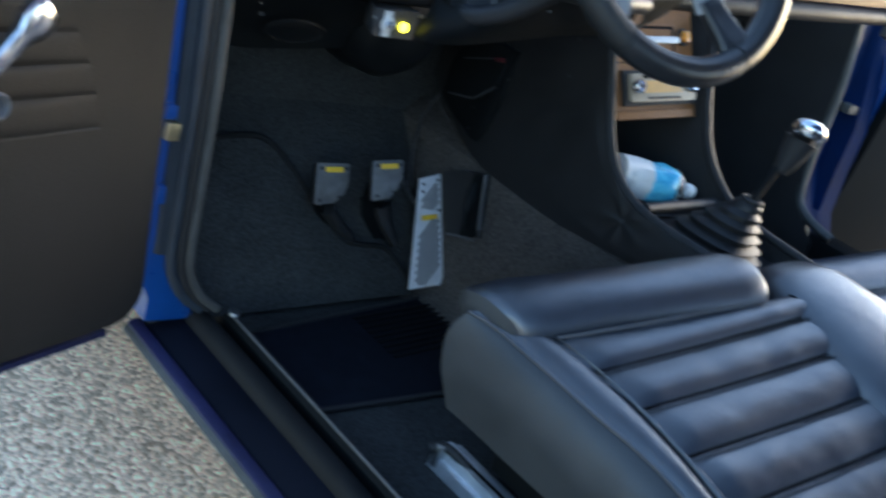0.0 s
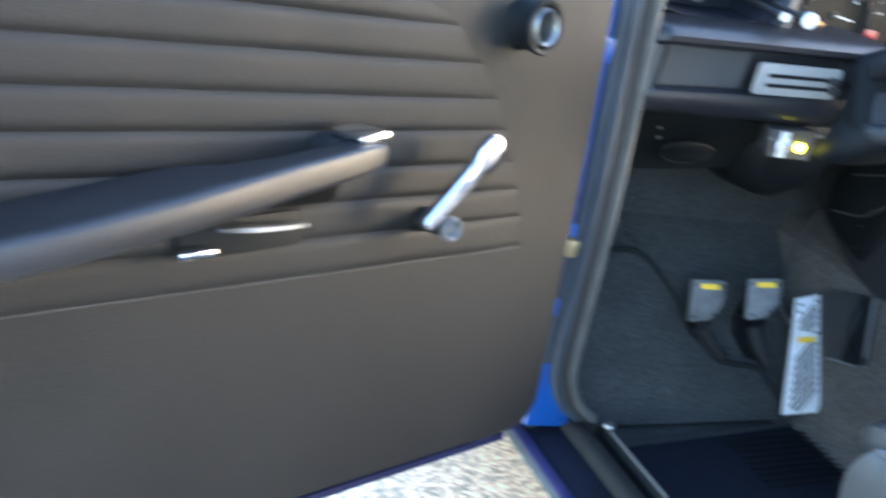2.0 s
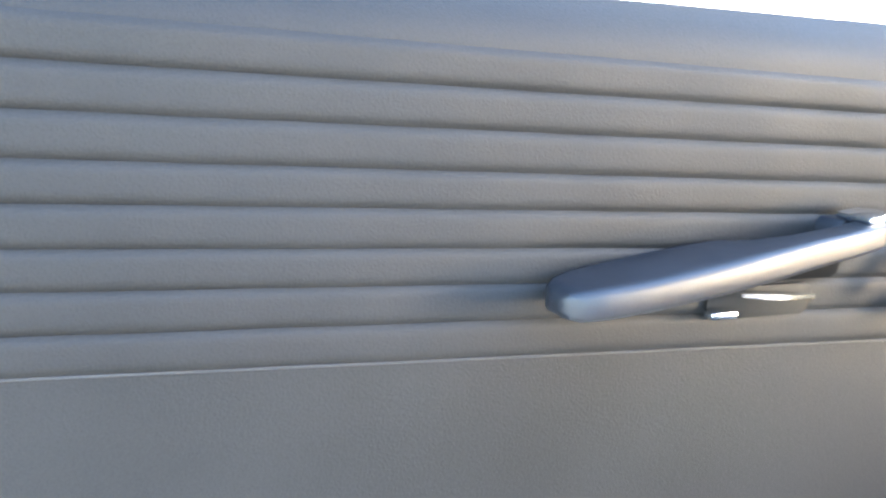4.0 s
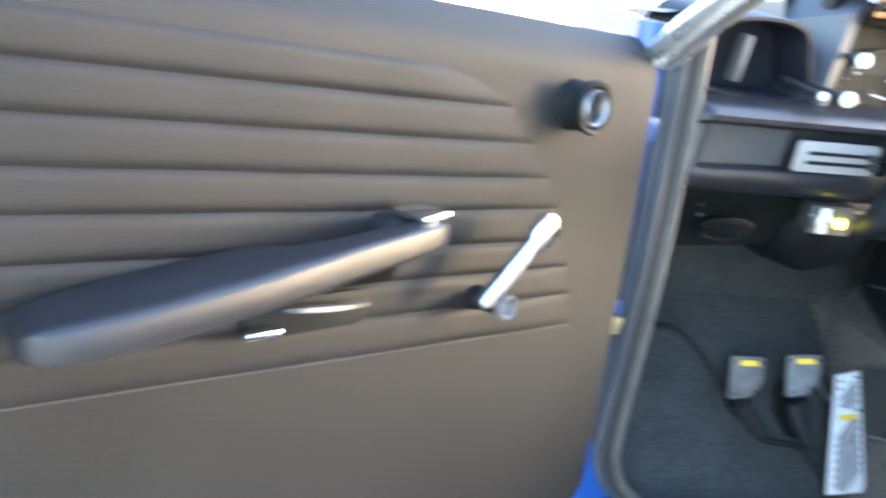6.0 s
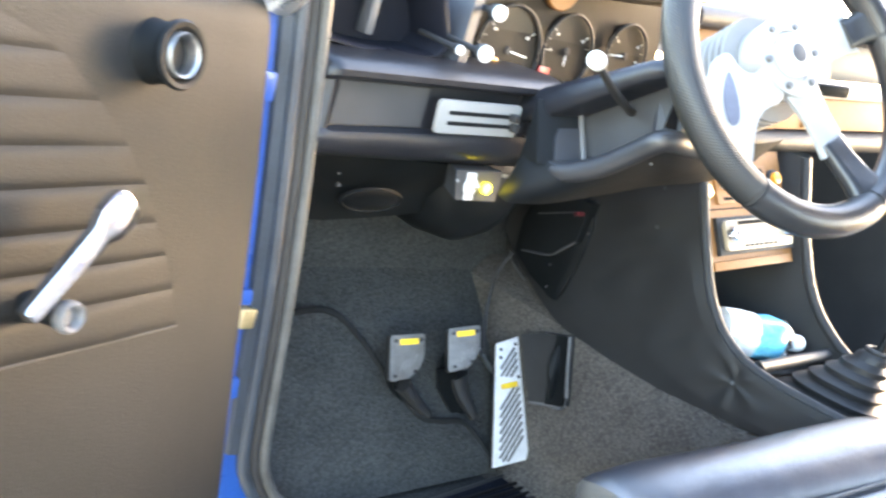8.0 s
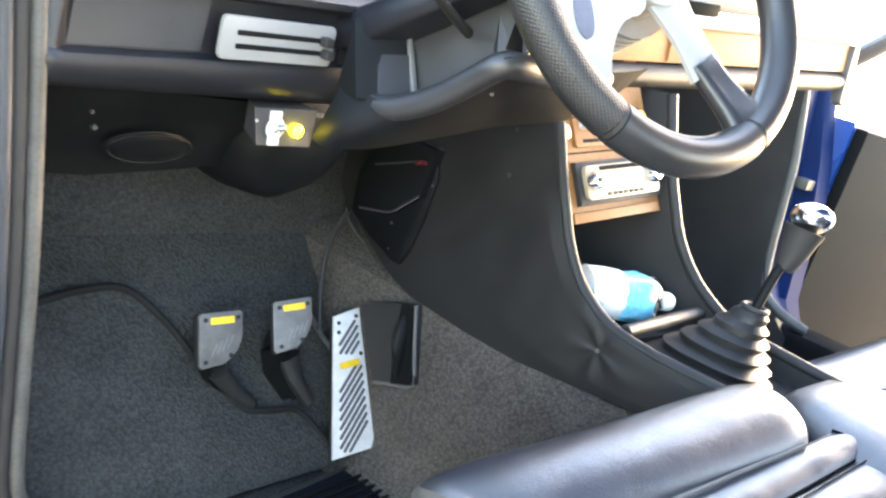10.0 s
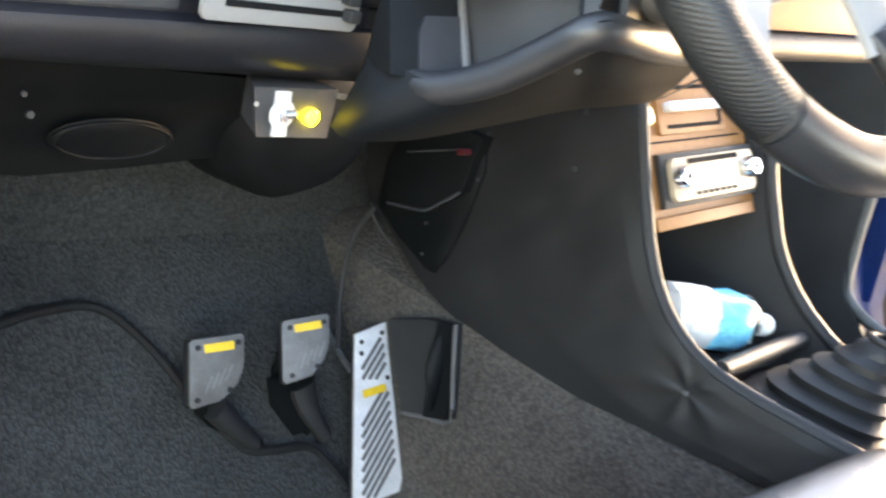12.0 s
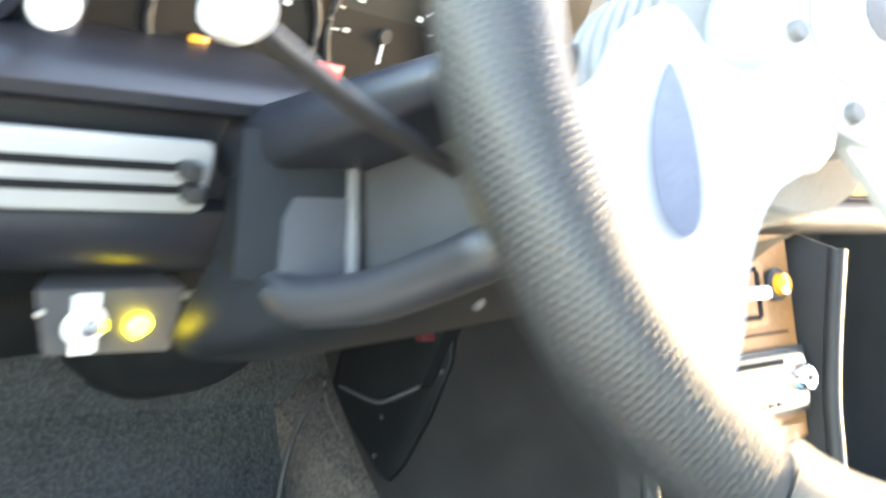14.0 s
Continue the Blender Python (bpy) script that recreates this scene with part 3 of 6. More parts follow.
part("inner_panel", on_door(grid(door_skin, 40, 48)), DOORVINYL, door, "brown-black vinyl door lining")
part("door_shell", on_door(prism([(0.15, 0.50), (0.205, 0.437), (1.29, 0.5325), (1.315, 0.57), (1.30, 0.985), (0.15, 0.985)], -0.09, Matrix.Translation((0, 0, -0.042)), 0.006)), BLUE, door, "blue painted door shell")
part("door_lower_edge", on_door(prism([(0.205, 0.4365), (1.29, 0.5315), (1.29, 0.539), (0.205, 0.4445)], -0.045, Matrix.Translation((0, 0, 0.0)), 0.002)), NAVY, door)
L = [(z, 1.17) for z in (0.970, 0.940, 0.909, 0.878, 0.849, 0.819, 0.790, 0.760, 0.731)]
Rr = [(0.955, 0.438), (0.923, 0.385), (0.889, 0.346), (0.854, 0.314), (0.822, 0.291), (0.788, 0.276), (0.757, 0.259), (0.725, 0.247), (0.689, 0.239)]
for j in range(8):
    def pleat(u, v, j=j):
        zl, zr = L[j][0] + (L[j + 1][0] - L[j][0]) * v, Rr[j][0] + (Rr[j + 1][0] - Rr[j][0]) * v
        ur = Rr[j][1] + (Rr[j + 1][1] - Rr[j][1]) * v
        if j == 0:
            ur += 0.05 * (1 - v) ** 2.5
        uu = ur + (1.285 - ur) * u
        z = zr + (zl - zr) * (uu - ur) / (1.165 - ur)
        fade = min(1.0, u * 14)
        prof = max(0.0, 1 - abs(2 * (v * 0.97 + 0.015) - 1) ** 4.5)
        return (uu, z, 0.0006 + (0.0042 * prof + 0.0006 * math.sin(uu * 40 + j)) * (0.25 + 0.75 * fade))
    part("pleat", on_door(grid(pleat, 30, 10)), DOORVINYL, door)
part("panel_crease", on_door(tube([(0.238, 0.6885, 0.0005), (0.6, 0.704, 0.0005), (1.285, 0.7357, 0.0005)], 0.0014, 6, 2)), RUBBER, door)
# armrest: a flat-topped paddle that narrows to a pull strap standing clear of the panel
ARM = [(0.862, 0.7765, 0.005, 0.040, 0.056), (0.858, 0.7765, 0.0105, 0.028, 0.066), (0.848, 0.777, 0.0130, 0.018, 0.072), (0.828, 0.7785, 0.0138, 0.008, 0.075), (0.79, 0.7825, 0.0142, 0.001, 0.076), (0.75, 0.788, 0.0145, 0.0, 0.076), (0.71, 0.7935, 0.0145, 0.0, 0.075), (0.68, 0.798, 0.0145, 0.006, 0.073), (0.655, 0.8015, 0.0140, 0.025, 0.071), (0.62, 0.807, 0.0132, 0.034, 0.068), (0.57, 0.8135, 0.0125, 0.033, 0.064), (0.535, 0.8185, 0.0120, 0.028, 0.061), (0.521, 0.820, 0.0105, 0.022, 0.058), (0.514, 0.820, 0.0075, 0.026, 0.052)]
arm = []
for u, zc, hh, back, dep in ARM:
    ring = []
    for i in range(28):
        a = 2 * math.pi * i / 28
        cx, cy = math.cos(a), math.sin(a)
        px = (abs(cx) ** 0.32) * (1 if cx > 0 else -1)
        pz = (abs(cy) ** 0.42) * (1 if cy > 0 else -1)
        ring.append((u, zc + pz * hh, back + (dep - back) * (px + 1) / 2 + 0.002))
    arm.append(ring)
rest = part("armrest", on_door(loft(arm)), ARMHIDE, door, "black padded armrest")
part("armrest_cap", on_door(box((0.032, 0.007, 0.04), Matrix.Translation((0.530, 0.8345, 0.036)) @ pose(0, 0, 0, 0, 0, -8), 0.003)), CHROME, rest, "bright cap")
part("armrest_foot", on_door(prism(rounded(0.044, 0.034, 0.01), 0.03, Matrix.Translation((0.535, 0.812, 0.0)), 0.004)), ARMHIDE, rest)
# flat black sheet on the panel, drawn as the strap's shadow
part("strap_shade", on_door(prism(rounded(0.105, 0.026, 0.012, 5, 0.575, 0.783), 0.006, Matrix.Translation((0, 0, 0.004)), 0.002)), SHADEBLACK, rest, "black sheet for the shade under the strap")
# release lever and its bezel
lev = part("release_lever", on_door(loft([[(u, z + s * hz, w + 0.004 * c) for s, c in ((1, 1), (1, -1), (-1, -1), (-1, 1))] for u, z, hz, w in ((0.555, 0.754, 0.002, 0.012), (0.59, 0.757, 0.0018, 0.020), (0.62, 0.760, 0.0020, 0.024), (0.648, 0.763, 0.0018, 0.025), (0.656, 0.764, 0.0015, 0.024))])), CHROME, door, "chrome release lever")
part("lever_bezel", on_door(prism(rounded(0.125, 0.030, 0.013, 5, 0.615, 0.751), 0.003, Matrix.Translation((0, 0, 0.0065)), 0.001)), UNDER, lev)
part("lever_tip", on_door(box((0.03, 0.006, 0.012), Matrix.Translation((0.668, 0.7445, 0.018)), 0.002)), CHROME, lev)
# window crank
CM = Matrix.Translation((0.408, 0.7405, 0))
crank = part("window_crank", on_door(lathe([(0.0, 0.003), (0.0125, 0.003), (0.0125, 0.008), (0.0100, 0.012), (0.0100, 0.040), (0.0, 0.040)], CM, 24)), UNDER, door, "chrome window crank on a black shaft")
part("crank_cap", on_door(lathe([(0.0068, 0.040), (0.0118, 0.038), (0.0126, 0.041), (0.0122, 0.045), (0.0100, 0.0475), (0.0078, 0.0455), (0.0068, 0.041)], CM, 24)), GREY, crank, "steel hub ring")
part("crank_arm", on_door(loft([[(0.441 - t * 0.068 + s * w * 0.64, 0.7545 + t * 0.062 + s * w * 0.77, 0.046 + 0.006 * t + c * 0.005) for s, c in ((-1, 0.6), (-0.7, 1), (0.7, 1), (1, 0.6), (1.0, -1), (-1.0, -1))] for t, w in ((-0.10, 0.005), (-0.05, 0.0068), (0.3, 0.0076), (0.72, 0.0090), (0.80, 0.0125), (0.86, 0.0150), (1.0, 0.0158), (1.06, 0.0148), (1.10, 0.0110))])), CHROME, crank)
# round knob with bright ring
KM = Matrix.Translation((0.290, 0.930, 0.0))
kn = part("mirror_control", on_door(lathe([(0.0270, 0.0), (0.0250, 0.004), (0.0250, 0.021), (0.0275, 0.024), (0.0282, 0.028), (0.0264, 0.0308), (0.0228, 0.0298), (0.0200, 0.026), (0.0190, 0.019), (0.0, 0.013)], KM, 32)), UNDER, door, "blue-black cup with bright open ring")
part("bright_ring", on_door(lathe([(0.0186, 0.0195), (0.0187, 0.0300), (0.0176, 0.0318), (0.0160, 0.0302), (0.0152, 0.0198), (0.0165, 0.0192)], KM, 30)), STEEL, kn, "bright metal ring")
part("ring_floor", on_door(lathe([(0, 0.0155), (0.0152, 0.0155), (0.0152, 0.0202), (0, 0.0208)], KM, 24)), DOORVINYL, kn)
part("window_trim", on_door(prism([(0.15, 1.004), (1.30, 1.010), (1.30, 1.020), (0.15, 1.014)], -0.02, Matrix.Translation((0, 0, -0.036)), 0.003)), CHROME, door, "bright window trim strip")
part("quarter_frame", on_door(tube([(0.26, 1.0, -0.055), (0.29, 1.12, -0.05), (0.36, 1.28, -0.045)], 0.010, 8, 3)), CHROME, door)

# ---- far door ----
fdoor = thing("passenger_door", "open far car door with plain dark vinyl lining", "car door")
FE, FN = Vector((math.sin(TH), -math.cos(TH), 0)), Vector((-math.cos(TH), -math.sin(TH), 0))
FDOOR = Matrix(((FE.x, 0, FN.x, 1.60), (FE.y, 0, FN.y, -0.22), (0, 1, 0, 0.02), (0, 0, 0, 1)))


def on_far(bm):
    bmesh.ops.transform(bm, matrix=FDOOR, verts=bm.verts)
    return bm


part("inner_panel", on_far(prism([(0.035, 0.47), (0.08, 0.42), (1.1, 0.45), (1.12, 0.98), (0.04, 0.98), (0.035, 0.6)], 0.03, None, 0.006)), UNDER, fdoor)
part("door_shell", on_far(prism([(0.03, 0.46), (0.07, 0.40), (1.12, 0.44), (1.14, 0.99), (0.035, 0.99), (0.03, 0.6)], -0.08, Matrix.Translation((0, 0, -0.004)), 0.006)), BLUE, fdoor)
part("armrest", on_far(prism(rounded(0.42, 0.04, 0.018, 4, 0.62, 0.80), 0.07, Matrix.Translation((0, 0, 0.031)), 0.012, 3)), LEATHER, fdoor)

# ---- dashboard ----
dash = thing("dashboard", "black padded dashboard with round gauges and tan trim", "dashboard")
DRAWN = Matrix.Translation((-0.0086, -0.0143, 0.0190)) @ Matrix.Scale(0.981, 4)      # sits a little nearer the sill


def drawn(bm, m=DRAWN):
    bmesh.ops.transform(bm, matrix=m, verts=bm.verts)
    return bm


def dash_ring(x, k=1.0, d=0.0):
    """The lower dash in section: a rounded roll below, a recess of depth d, and an overhanging ledge."""
    lo, hi, up = 0.8655 + 0.0955 * x, 0.9245 + 0.085 * x, 0.0515 * x
    pts = [(-0.020, 0.832 + up), (-0.033, 0.840 + up), (-0.0395, 0.853 + up), (-0.0395, lo - 0.006), (-0.0375, lo - 0.0015), (-0.035 + d, lo + 0.001), (-0.033 + d, hi - 0.004), (-0.0365, hi - 0.001), (-0.0415, hi + 0.003), (-0.0418, hi + 0.010), (-0.036, hi + 0.017), (-0.024, hi + 0.0210), (-0.008, hi + 0.0232), (0.035, hi + 0.0235), (0.12, hi + 0.0235), (0.12, 0.835 + up)]
    cy, cz = 0.04, 0.895
    return [(x, cy + (y - cy) * k, cz + (z - cz) * k) for y, z in pts]


ROLL = [(-0.028, 0.55, 0), (-0.0245, 0.8, 0), (-0.016, 0.95, 0), (-0.006, 1, 0), (-0.001, 1, 0.003), (0.003, 1, 0.010), (0.008, 1, 0.014), (0.02, 1, 0.0145), (0.15, 1, 0.0145), (0.30, 1, 0.0145), (0.317, 1, 0.013), (0.328, 1, 0.008), (0.336, 1, 0.002), (0.342, 1, 0), (0.365, 1, 0)]
part("lower_panel", drawn(loft([dash_ring(x, k, d) for x, k, d in ROLL])), DASH, dash, "black padded lower dash roll with a long recess")
part("pocket_lid", drawn(loft([[(x, -0.0215 + dy, z) for x, z in ((0.010, 0.8695), (0.1435, 0.8825), (0.1435, 0.9305), (0.010, 0.9195))] for dy in (0.004, 0.0)])), GREYDARK, dash, "flat dark grey lid")
# heater slide plate
VM = DRAWN @ Matrix(((1, 0, 0, 0.148), (0, 0, -1, -0.0385), (0, 1, 0, 0.8815), (0, 0, 0, 1))) @ pose(0, 0, 0, 0, 0, 4.5)
vp = part("heater_plate", prism(rounded(0.146, 0.042, 0.006, 4, 0.073, 0.021), 0.004, VM, 0.0015), PLATE, dash, "white enamel heater slide plate")
for yy in (0.0135, 0.0265):
    part("slot", prism(rounded(0.122, 0.0052, 0.0015, 2, 0.079, yy), 0.0008, VM @ Matrix.Translation((0, 0, 0.0036)), 0.0), BLACK, vp)
for yy, xx in ((0.0135, 0.134), (0.0265, 0.13)):
    part("slide_knob", box((0.011, 0.010, 0.012), VM @ Matrix.Translation((xx, yy, 0.009)), 0.002), RUBBER, vp)
# end cap between plate and column pod
part("end_cheek", loft([[(0.302, -0.042, 0.876), (0.332, -0.055, 0.874), (0.332, 0.0, 0.874), (0.302, 0.0, 0.876)], [(0.302, -0.042, 0.948), (0.345, -0.055, 0.966), (0.345, 0.0, 0.966), (0.302, 0.0, 0.948)]]), DASH, dash)
# side vent hood
MOUTH = [(-0.012, 0.955), (-0.008, 1.000), (0.006, 1.032), (0.030, 1.050), (0.10, 1.062), (0.148, 1.055), (0.168, 1.025), (0.178, 0.965)]
vent = []
for y, k in ((0.16, 1.0), (0.020, 1.0), (0.012, 0.985), (0.012, 0.93), (0.018, 0.89), (0.075, 0.84)):
    vent.append(smooth_path([(0.083 + (x - 0.083) * k, y, 0.985 + (z - 0.985) * k) for x, z in MOUTH], 3, True))
part("side_vent_hood", loft(vent), NAVYPLASTIC, dash, "blue-black side vent hood")
part("vent_vane", box((0.012, 0.02, 0.062), Matrix.Translation((0.078, 0.045, 1.0)), 0.003), GREY, dash)
# gauge cluster
part("cluster_cheek", loft([[(0.178, 0.06, 0.962), (0.197, 0.0, 0.965), (0.21, 0.0, 0.965), (0.21, 0.06, 0.962)], [(0.178, 0.1, 1.06), (0.215, 0.02, 1.09), (0.232, 0.02, 1.09), (0.232, 0.1, 1.06)], [(0.2, 0.14, 1.10), (0.27, 0.03, 1.125), (0.28, 0.03, 1.125), (0.28, 0.14, 1.1)]]), SLOTGREY, dash, "grey cluster side cheek")
part("cluster_face", loft([[(0.20, 0.05, 0.958), (0.68, 0.05, 0.985), (0.68, 0.07, 0.985), (0.20, 0.07, 0.958)], [(0.22, 0.062, 1.115), (0.68, 0.062, 1.15), (0.68, 0.082, 1.15), (0.22, 0.082, 1.115)]]), CLUSTER, dash, "brown-black gauge face")
part("cluster_hood", ruled([(0.225, 0.0, 1.108), (0.4, -0.012, 1.122), (0.68, 0.0, 1.158)], [(0.225, 0.16, 1.115), (0.4, 0.16, 1.135), (0.68, 0.16, 1.155)], 3, 0.01), DASH, dash)
for dy, dz, r, mat, note in ((0.0, -0.0035, 0.0045, WOOD, "thin tan trim strip"), (0.002, 0.0065, 0.0065, CLUSTER, "brown-black hood edge"), (0.006, 0.0185, 0.0070, WOOD, "tan trim strip")):
    part("hood_trim", tube([(0.235, dy, 1.100 + dz), (0.42, dy - 0.012, 1.117 + dz), (0.68, dy, 1.152 + dz)], r, 10, 4), mat, dash, note)
part("hood_liner", tube([(0.236, 0.018, 1.086), (0.42, 0.006, 1.102), (0.68, 0.018, 1.137)], 0.007, 8, 4), CLUSTER, dash, "dark hood lining")
part("cluster_arch", lathe([(0, 0), (0.036, 0), (0.036, 0.006), (0.034, 0.008), (0, 0.008)], pose(0.405, 0.056, 1.100, 90, 0, 0), 36), WOOD, dash, "tan half-round trim")
for gx, gz, gr, a0 in ((0.333, 0.993, 0.062, -4), (0.456, 1.014, 0.054, -88), (0.596, 1.032, 0.050, 186)):
    g = part("gauge", lathe([(0.0, 0.0), (gr, 0.0), (gr, 0.004), (0, 0.004)], pose(gx, 0.058, gz, 90, 0, 0), 40), GAUGE, dash, "round brown-black gauge")
    part("bezel", tube([(gx + gr * math.cos(i * math.pi / 12), 0.050, gz + gr * math.sin(i * math.pi / 12)) for i in range(24)], 0.0026, 8, 2, True), RUBBER, g)
    ticks = bmesh.new()
    for i in range(13):
        a = radians(-215 + i * 250 / 12)
        box((0.004 if i % 2 else 0.007, 0.0008, 0.0008 if i % 2 else 0.0013), pose(gx + gr * 0.84 * math.cos(a), 0.0532, gz + gr * 0.84 * math.sin(a), 0, -math.degrees(a), 0), 0, 1, ticks)
        if i % 2 == 0:
            box((0.0055, 0.0008, 0.0038), Matrix.Translation((gx + gr * 0.66 * math.cos(a), 0.0532, gz + gr * 0.66 * math.sin(a))), 0, 1, ticks)
    part("dial_marks", ticks, MARK, g, smooth=False)
    part("needle", box((gr * 0.62, 0.001, 0.0021), pose(gx, 0.0520, gz, 0, -a0, 0) @ Matrix.Translation((gr * 0.34, 0, 0)), 0), WHITE, g)
    part("needle_hub", disc((gx, 0.0530, gz), (0, -1, 0), 0.006, 0.003), RUBBER, g)
part("warning_lens", box((0.024, 0.003, 0.015), Matrix.Translation((0.411, 0.046, 0.978)), 0.002), REDLENS, dash, "red warning lens")
part("warning_lens", box((0.014, 0.003, 0.007), Matrix.Translation((0.306, 0.046, 0.977)), 0.002), ORANGE, dash, "orange warning lens")
for p, r in (((0.226, -0.006, 1.037), 0.0105), ((0.173, -0.054, 0.988), 0.0105), ((0.149, -0.036, 0.984), 0.006)):
    c = Vector(p)
    aim = Vector((0.15, 1, 0.05)).normalized()
    pk = part("pull_knob", lathe([(0, 0), (r, 0.001), (r * 1.05, 0.006), (r * 0.9, 0.012), (0.004, 0.013), (0.004, 0.09), (0, 0.09)], Matrix.Translation(c - aim * 0.012) @ aim.to_track_quat("Z", "Y").to_matrix().to_4x4(), 20), RUBBER, dash, "black pull knob with white cap")
    part("knob_cap", disc(c - aim * 0.0118, -aim, r * 0.97, 0.003, 20), WHITE, pk)
part("dash_top", ruled([(-0.02, 0.10, 1.03), (0.3, 0.12, 1.12), (0.75, 0.06, 1.155), (1.50, -0.08, 1.19)], [(-0.03, 0.30, 0.985), (0.3, 0.36, 1.03), (0.75, 0.38, 1.06), (1.52, 0.30, 1.07)], 5, 0.01), DASH, dash)
# tan dash panel over the far side
P0, P1 = Vector((0.66, -0.10, 0.965)), Vector((1.49, -0.205, 1.085))
dx = (P1 - P0).normalized()
up3 = Vector((-0.10, 0.12, 1)).normalized()
nx = dx.cross(up3).normalized()
DM = Matrix(((dx.x, up3.x, nx.x, P0.x), (dx.y, up3.y, nx.y, P0.y), (dx.z, up3.z, nx.z, P0.z), (0, 0, 0, 1)))
ln = (P1 - P0).length
part("lower_roll", tube([DM @ Vector((-0.1, -0.012, 0.0)), DM @ Vector((ln * 0.5, -0.012, 0.012)), DM @ Vector((ln, -0.012, 0.0))], 0.018, 12, 6), VINYL, dash, "black padded roll")
part("tan_panel", prism([(-0.06, 0.008), (ln - 0.02, 0.008), (ln - 0.02, 0.062), (-0.06, 0.062)], 0.012, DM, 0.003), WOOD, dash, "tan lower dash panel")
part("glovebox_lid", prism([(0.21, 0.011), (ln - 0.05, 0.011), (ln - 0.05, 0.06), (0.21, 0.06)], 0.004, DM @ Matrix.Translation((0, 0, 0.0125)), 0.002), WOOD, dash, "tan glovebox lid")
# the lip's white colour stands for a highlight along the padding
part("shelf_lip", tube([DM @ Vector((-0.06, 0.074, 0.01)), DM @ Vector((ln * 0.5, 0.074, 0.025)), DM @ Vector((ln + 0.01, 0.074, 0.012))], 0.012, 12, 6), WHITEMETAL, dash, "padded shelf lip, white for its highlight")
part("upper_tan_panel", prism([(-0.06, 0.088), (0.30, 0.088), (0.27, 0.150), (-0.06, 0.150)], 0.01, DM @ Matrix.Translation((0, 0, -0.02)), 0.003), WOOD, dash, "tan upper dash panel")
part("upper_recess", prism([(0.30, 0.088), (ln, 0.088), (ln, 0.155), (0.27, 0.150)], 0.01, DM @ Matrix.Translation((0, 0, -0.05)), 0.003), DASH, dash)
part("upper_pad", tube([DM @ Vector((-0.08, 0.165, -0.01)), DM @ Vector((ln * 0.5, 0.168, 0.0)), DM @ Vector((ln, 0.17, -0.01))], 0.018, 12, 6), DASH, dash)
part("end_bracket", prism([(ln - 0.022, -0.05), (ln + 0.01, -0.06), (ln + 0.012, 0.06), (ln - 0.012, 0.06)], 0.02, DM, 0.003), GREY, dash)
# under-dash left: cover with round speaker
part("under_cover", ruled([(-0.01, -0.012, 0.833), (0.10, -0.012, 0.836), (0.20, -0.012, 0.838), (0.30, -0.012, 0.84)], [(0.03, 0.060, 0.729), (0.10, 0.055, 0.729), (0.19, 0.063, 0.735), (0.30, 0.068, 0.748)], 5, -0.01, (0, -1, 0)), UNDER, dash)
part("under_back", ruled([(0.03, 0.060, 0.729), (0.10, 0.055, 0.729), (0.19, 0.063, 0.735), (0.30, 0.068, 0.748), (0.62, 0.06, 0.80)], [(0.03, 0.32, 0.78), (0.10, 0.32, 0.78), (0.19, 0.32, 0.78), (0.30, 0.32, 0.78), (0.62, 0.32, 0.8)], 3), UNDER, dash)
OVAL = Matrix.Translation((0.146, 0.027, 0.7695)) @ Vector((0, -0.84, -0.54)).to_track_quat("Z", "X").to_matrix().to_4x4() @ Matrix.Diagonal((0.46, 1.0, 0.6, 1.0))
spk = part("speaker_cover", drawn(lathe([(0.0, 0.007), (0.014, 0.0068), (0.028, 0.0058), (0.039, 0.0035), (0.046, 0.0005), (0.052, -0.003)], None, 32), OVAL), COVERGLOSS, dash, "glossy black oval speaker cover")
part("speaker_rim", drawn(tube([(0.0475 * math.cos(k * math.pi / 16), 0.0475 * math.sin(k * math.pi / 16), 0.001) for k in range(32)], 0.0030, 10, 1, True), OVAL), UNDER, spk)
part("trim_bolt", disc((0.060, -0.004, 0.795), (-0.2, -1, 0.2), 0.003, 0.005, 8), RUBBER, dash)
part("trim_bolt", disc((0.090, 0.052, 0.728), (0, -1, 0), 0.0018, 0.003, 8), RUBBER, dash)
part("column_duct", loft([[(0.345 + 0.82 * r * math.cos(a), y, 0.80 + zz * math.sin(a)) for a in [2 * math.pi * i / 24 for i in range(24)]] for y, r, zz in ((0.004, 0.03, 0.012), (0.010, 0.07, 0.04), (0.026, 0.095, 0.07), (0.055, 0.105, 0.09), (0.12, 0.11, 0.098), (0.26, 0.10, 0.09))]), UNDER, dash, "black cover under the steering column")
for p in ((0.048, -0.016, 0.812), (0.262, 0.0, 0.795)):
    part("trim_screw", disc(p, (0, -1, 0), 0.0022, 0.002), RUBBER, dash)
# bracket and red plug under the pod
SIDE = Matrix(((0, 0, -1, 0.609), (1, 0, 0, 0), (0, 1, 0, 0), (0, 0, 0, 1)))      # lies against the console's flank, its face towards the driver
part("hanging_flap", prism([(0.150, 0.722), (0.146, 0.663), (0.098, 0.640), (0.044, 0.620), (0.030, 0.621), (0.020, 0.644), (0.010, 0.70), (0.006, 0.76), (0.02, 0.80), (0.13, 0.79)], 0.006, SIDE, 0.003), UNDER, dash, "black hanging flap")
fb = part("fuse_box", prism([(0.118, 0.677), (0.054, 0.694), (0.016, 0.732), (0.012, 0.80), (0.115, 0.80), (0.136, 0.72)], 0.022, SIDE, 0.004), UNDER, dash, "black fuse box")
part("box_rim", tube([(0.589, 0.118, 0.6765), (0.586, 0.086, 0.684), (0.585, 0.056, 0.693), (0.585, 0.036, 0.711), (0.588, 0.018, 0.730)], 0.0019, 8, 5), GREYDARK, fb, "worn grey rim")
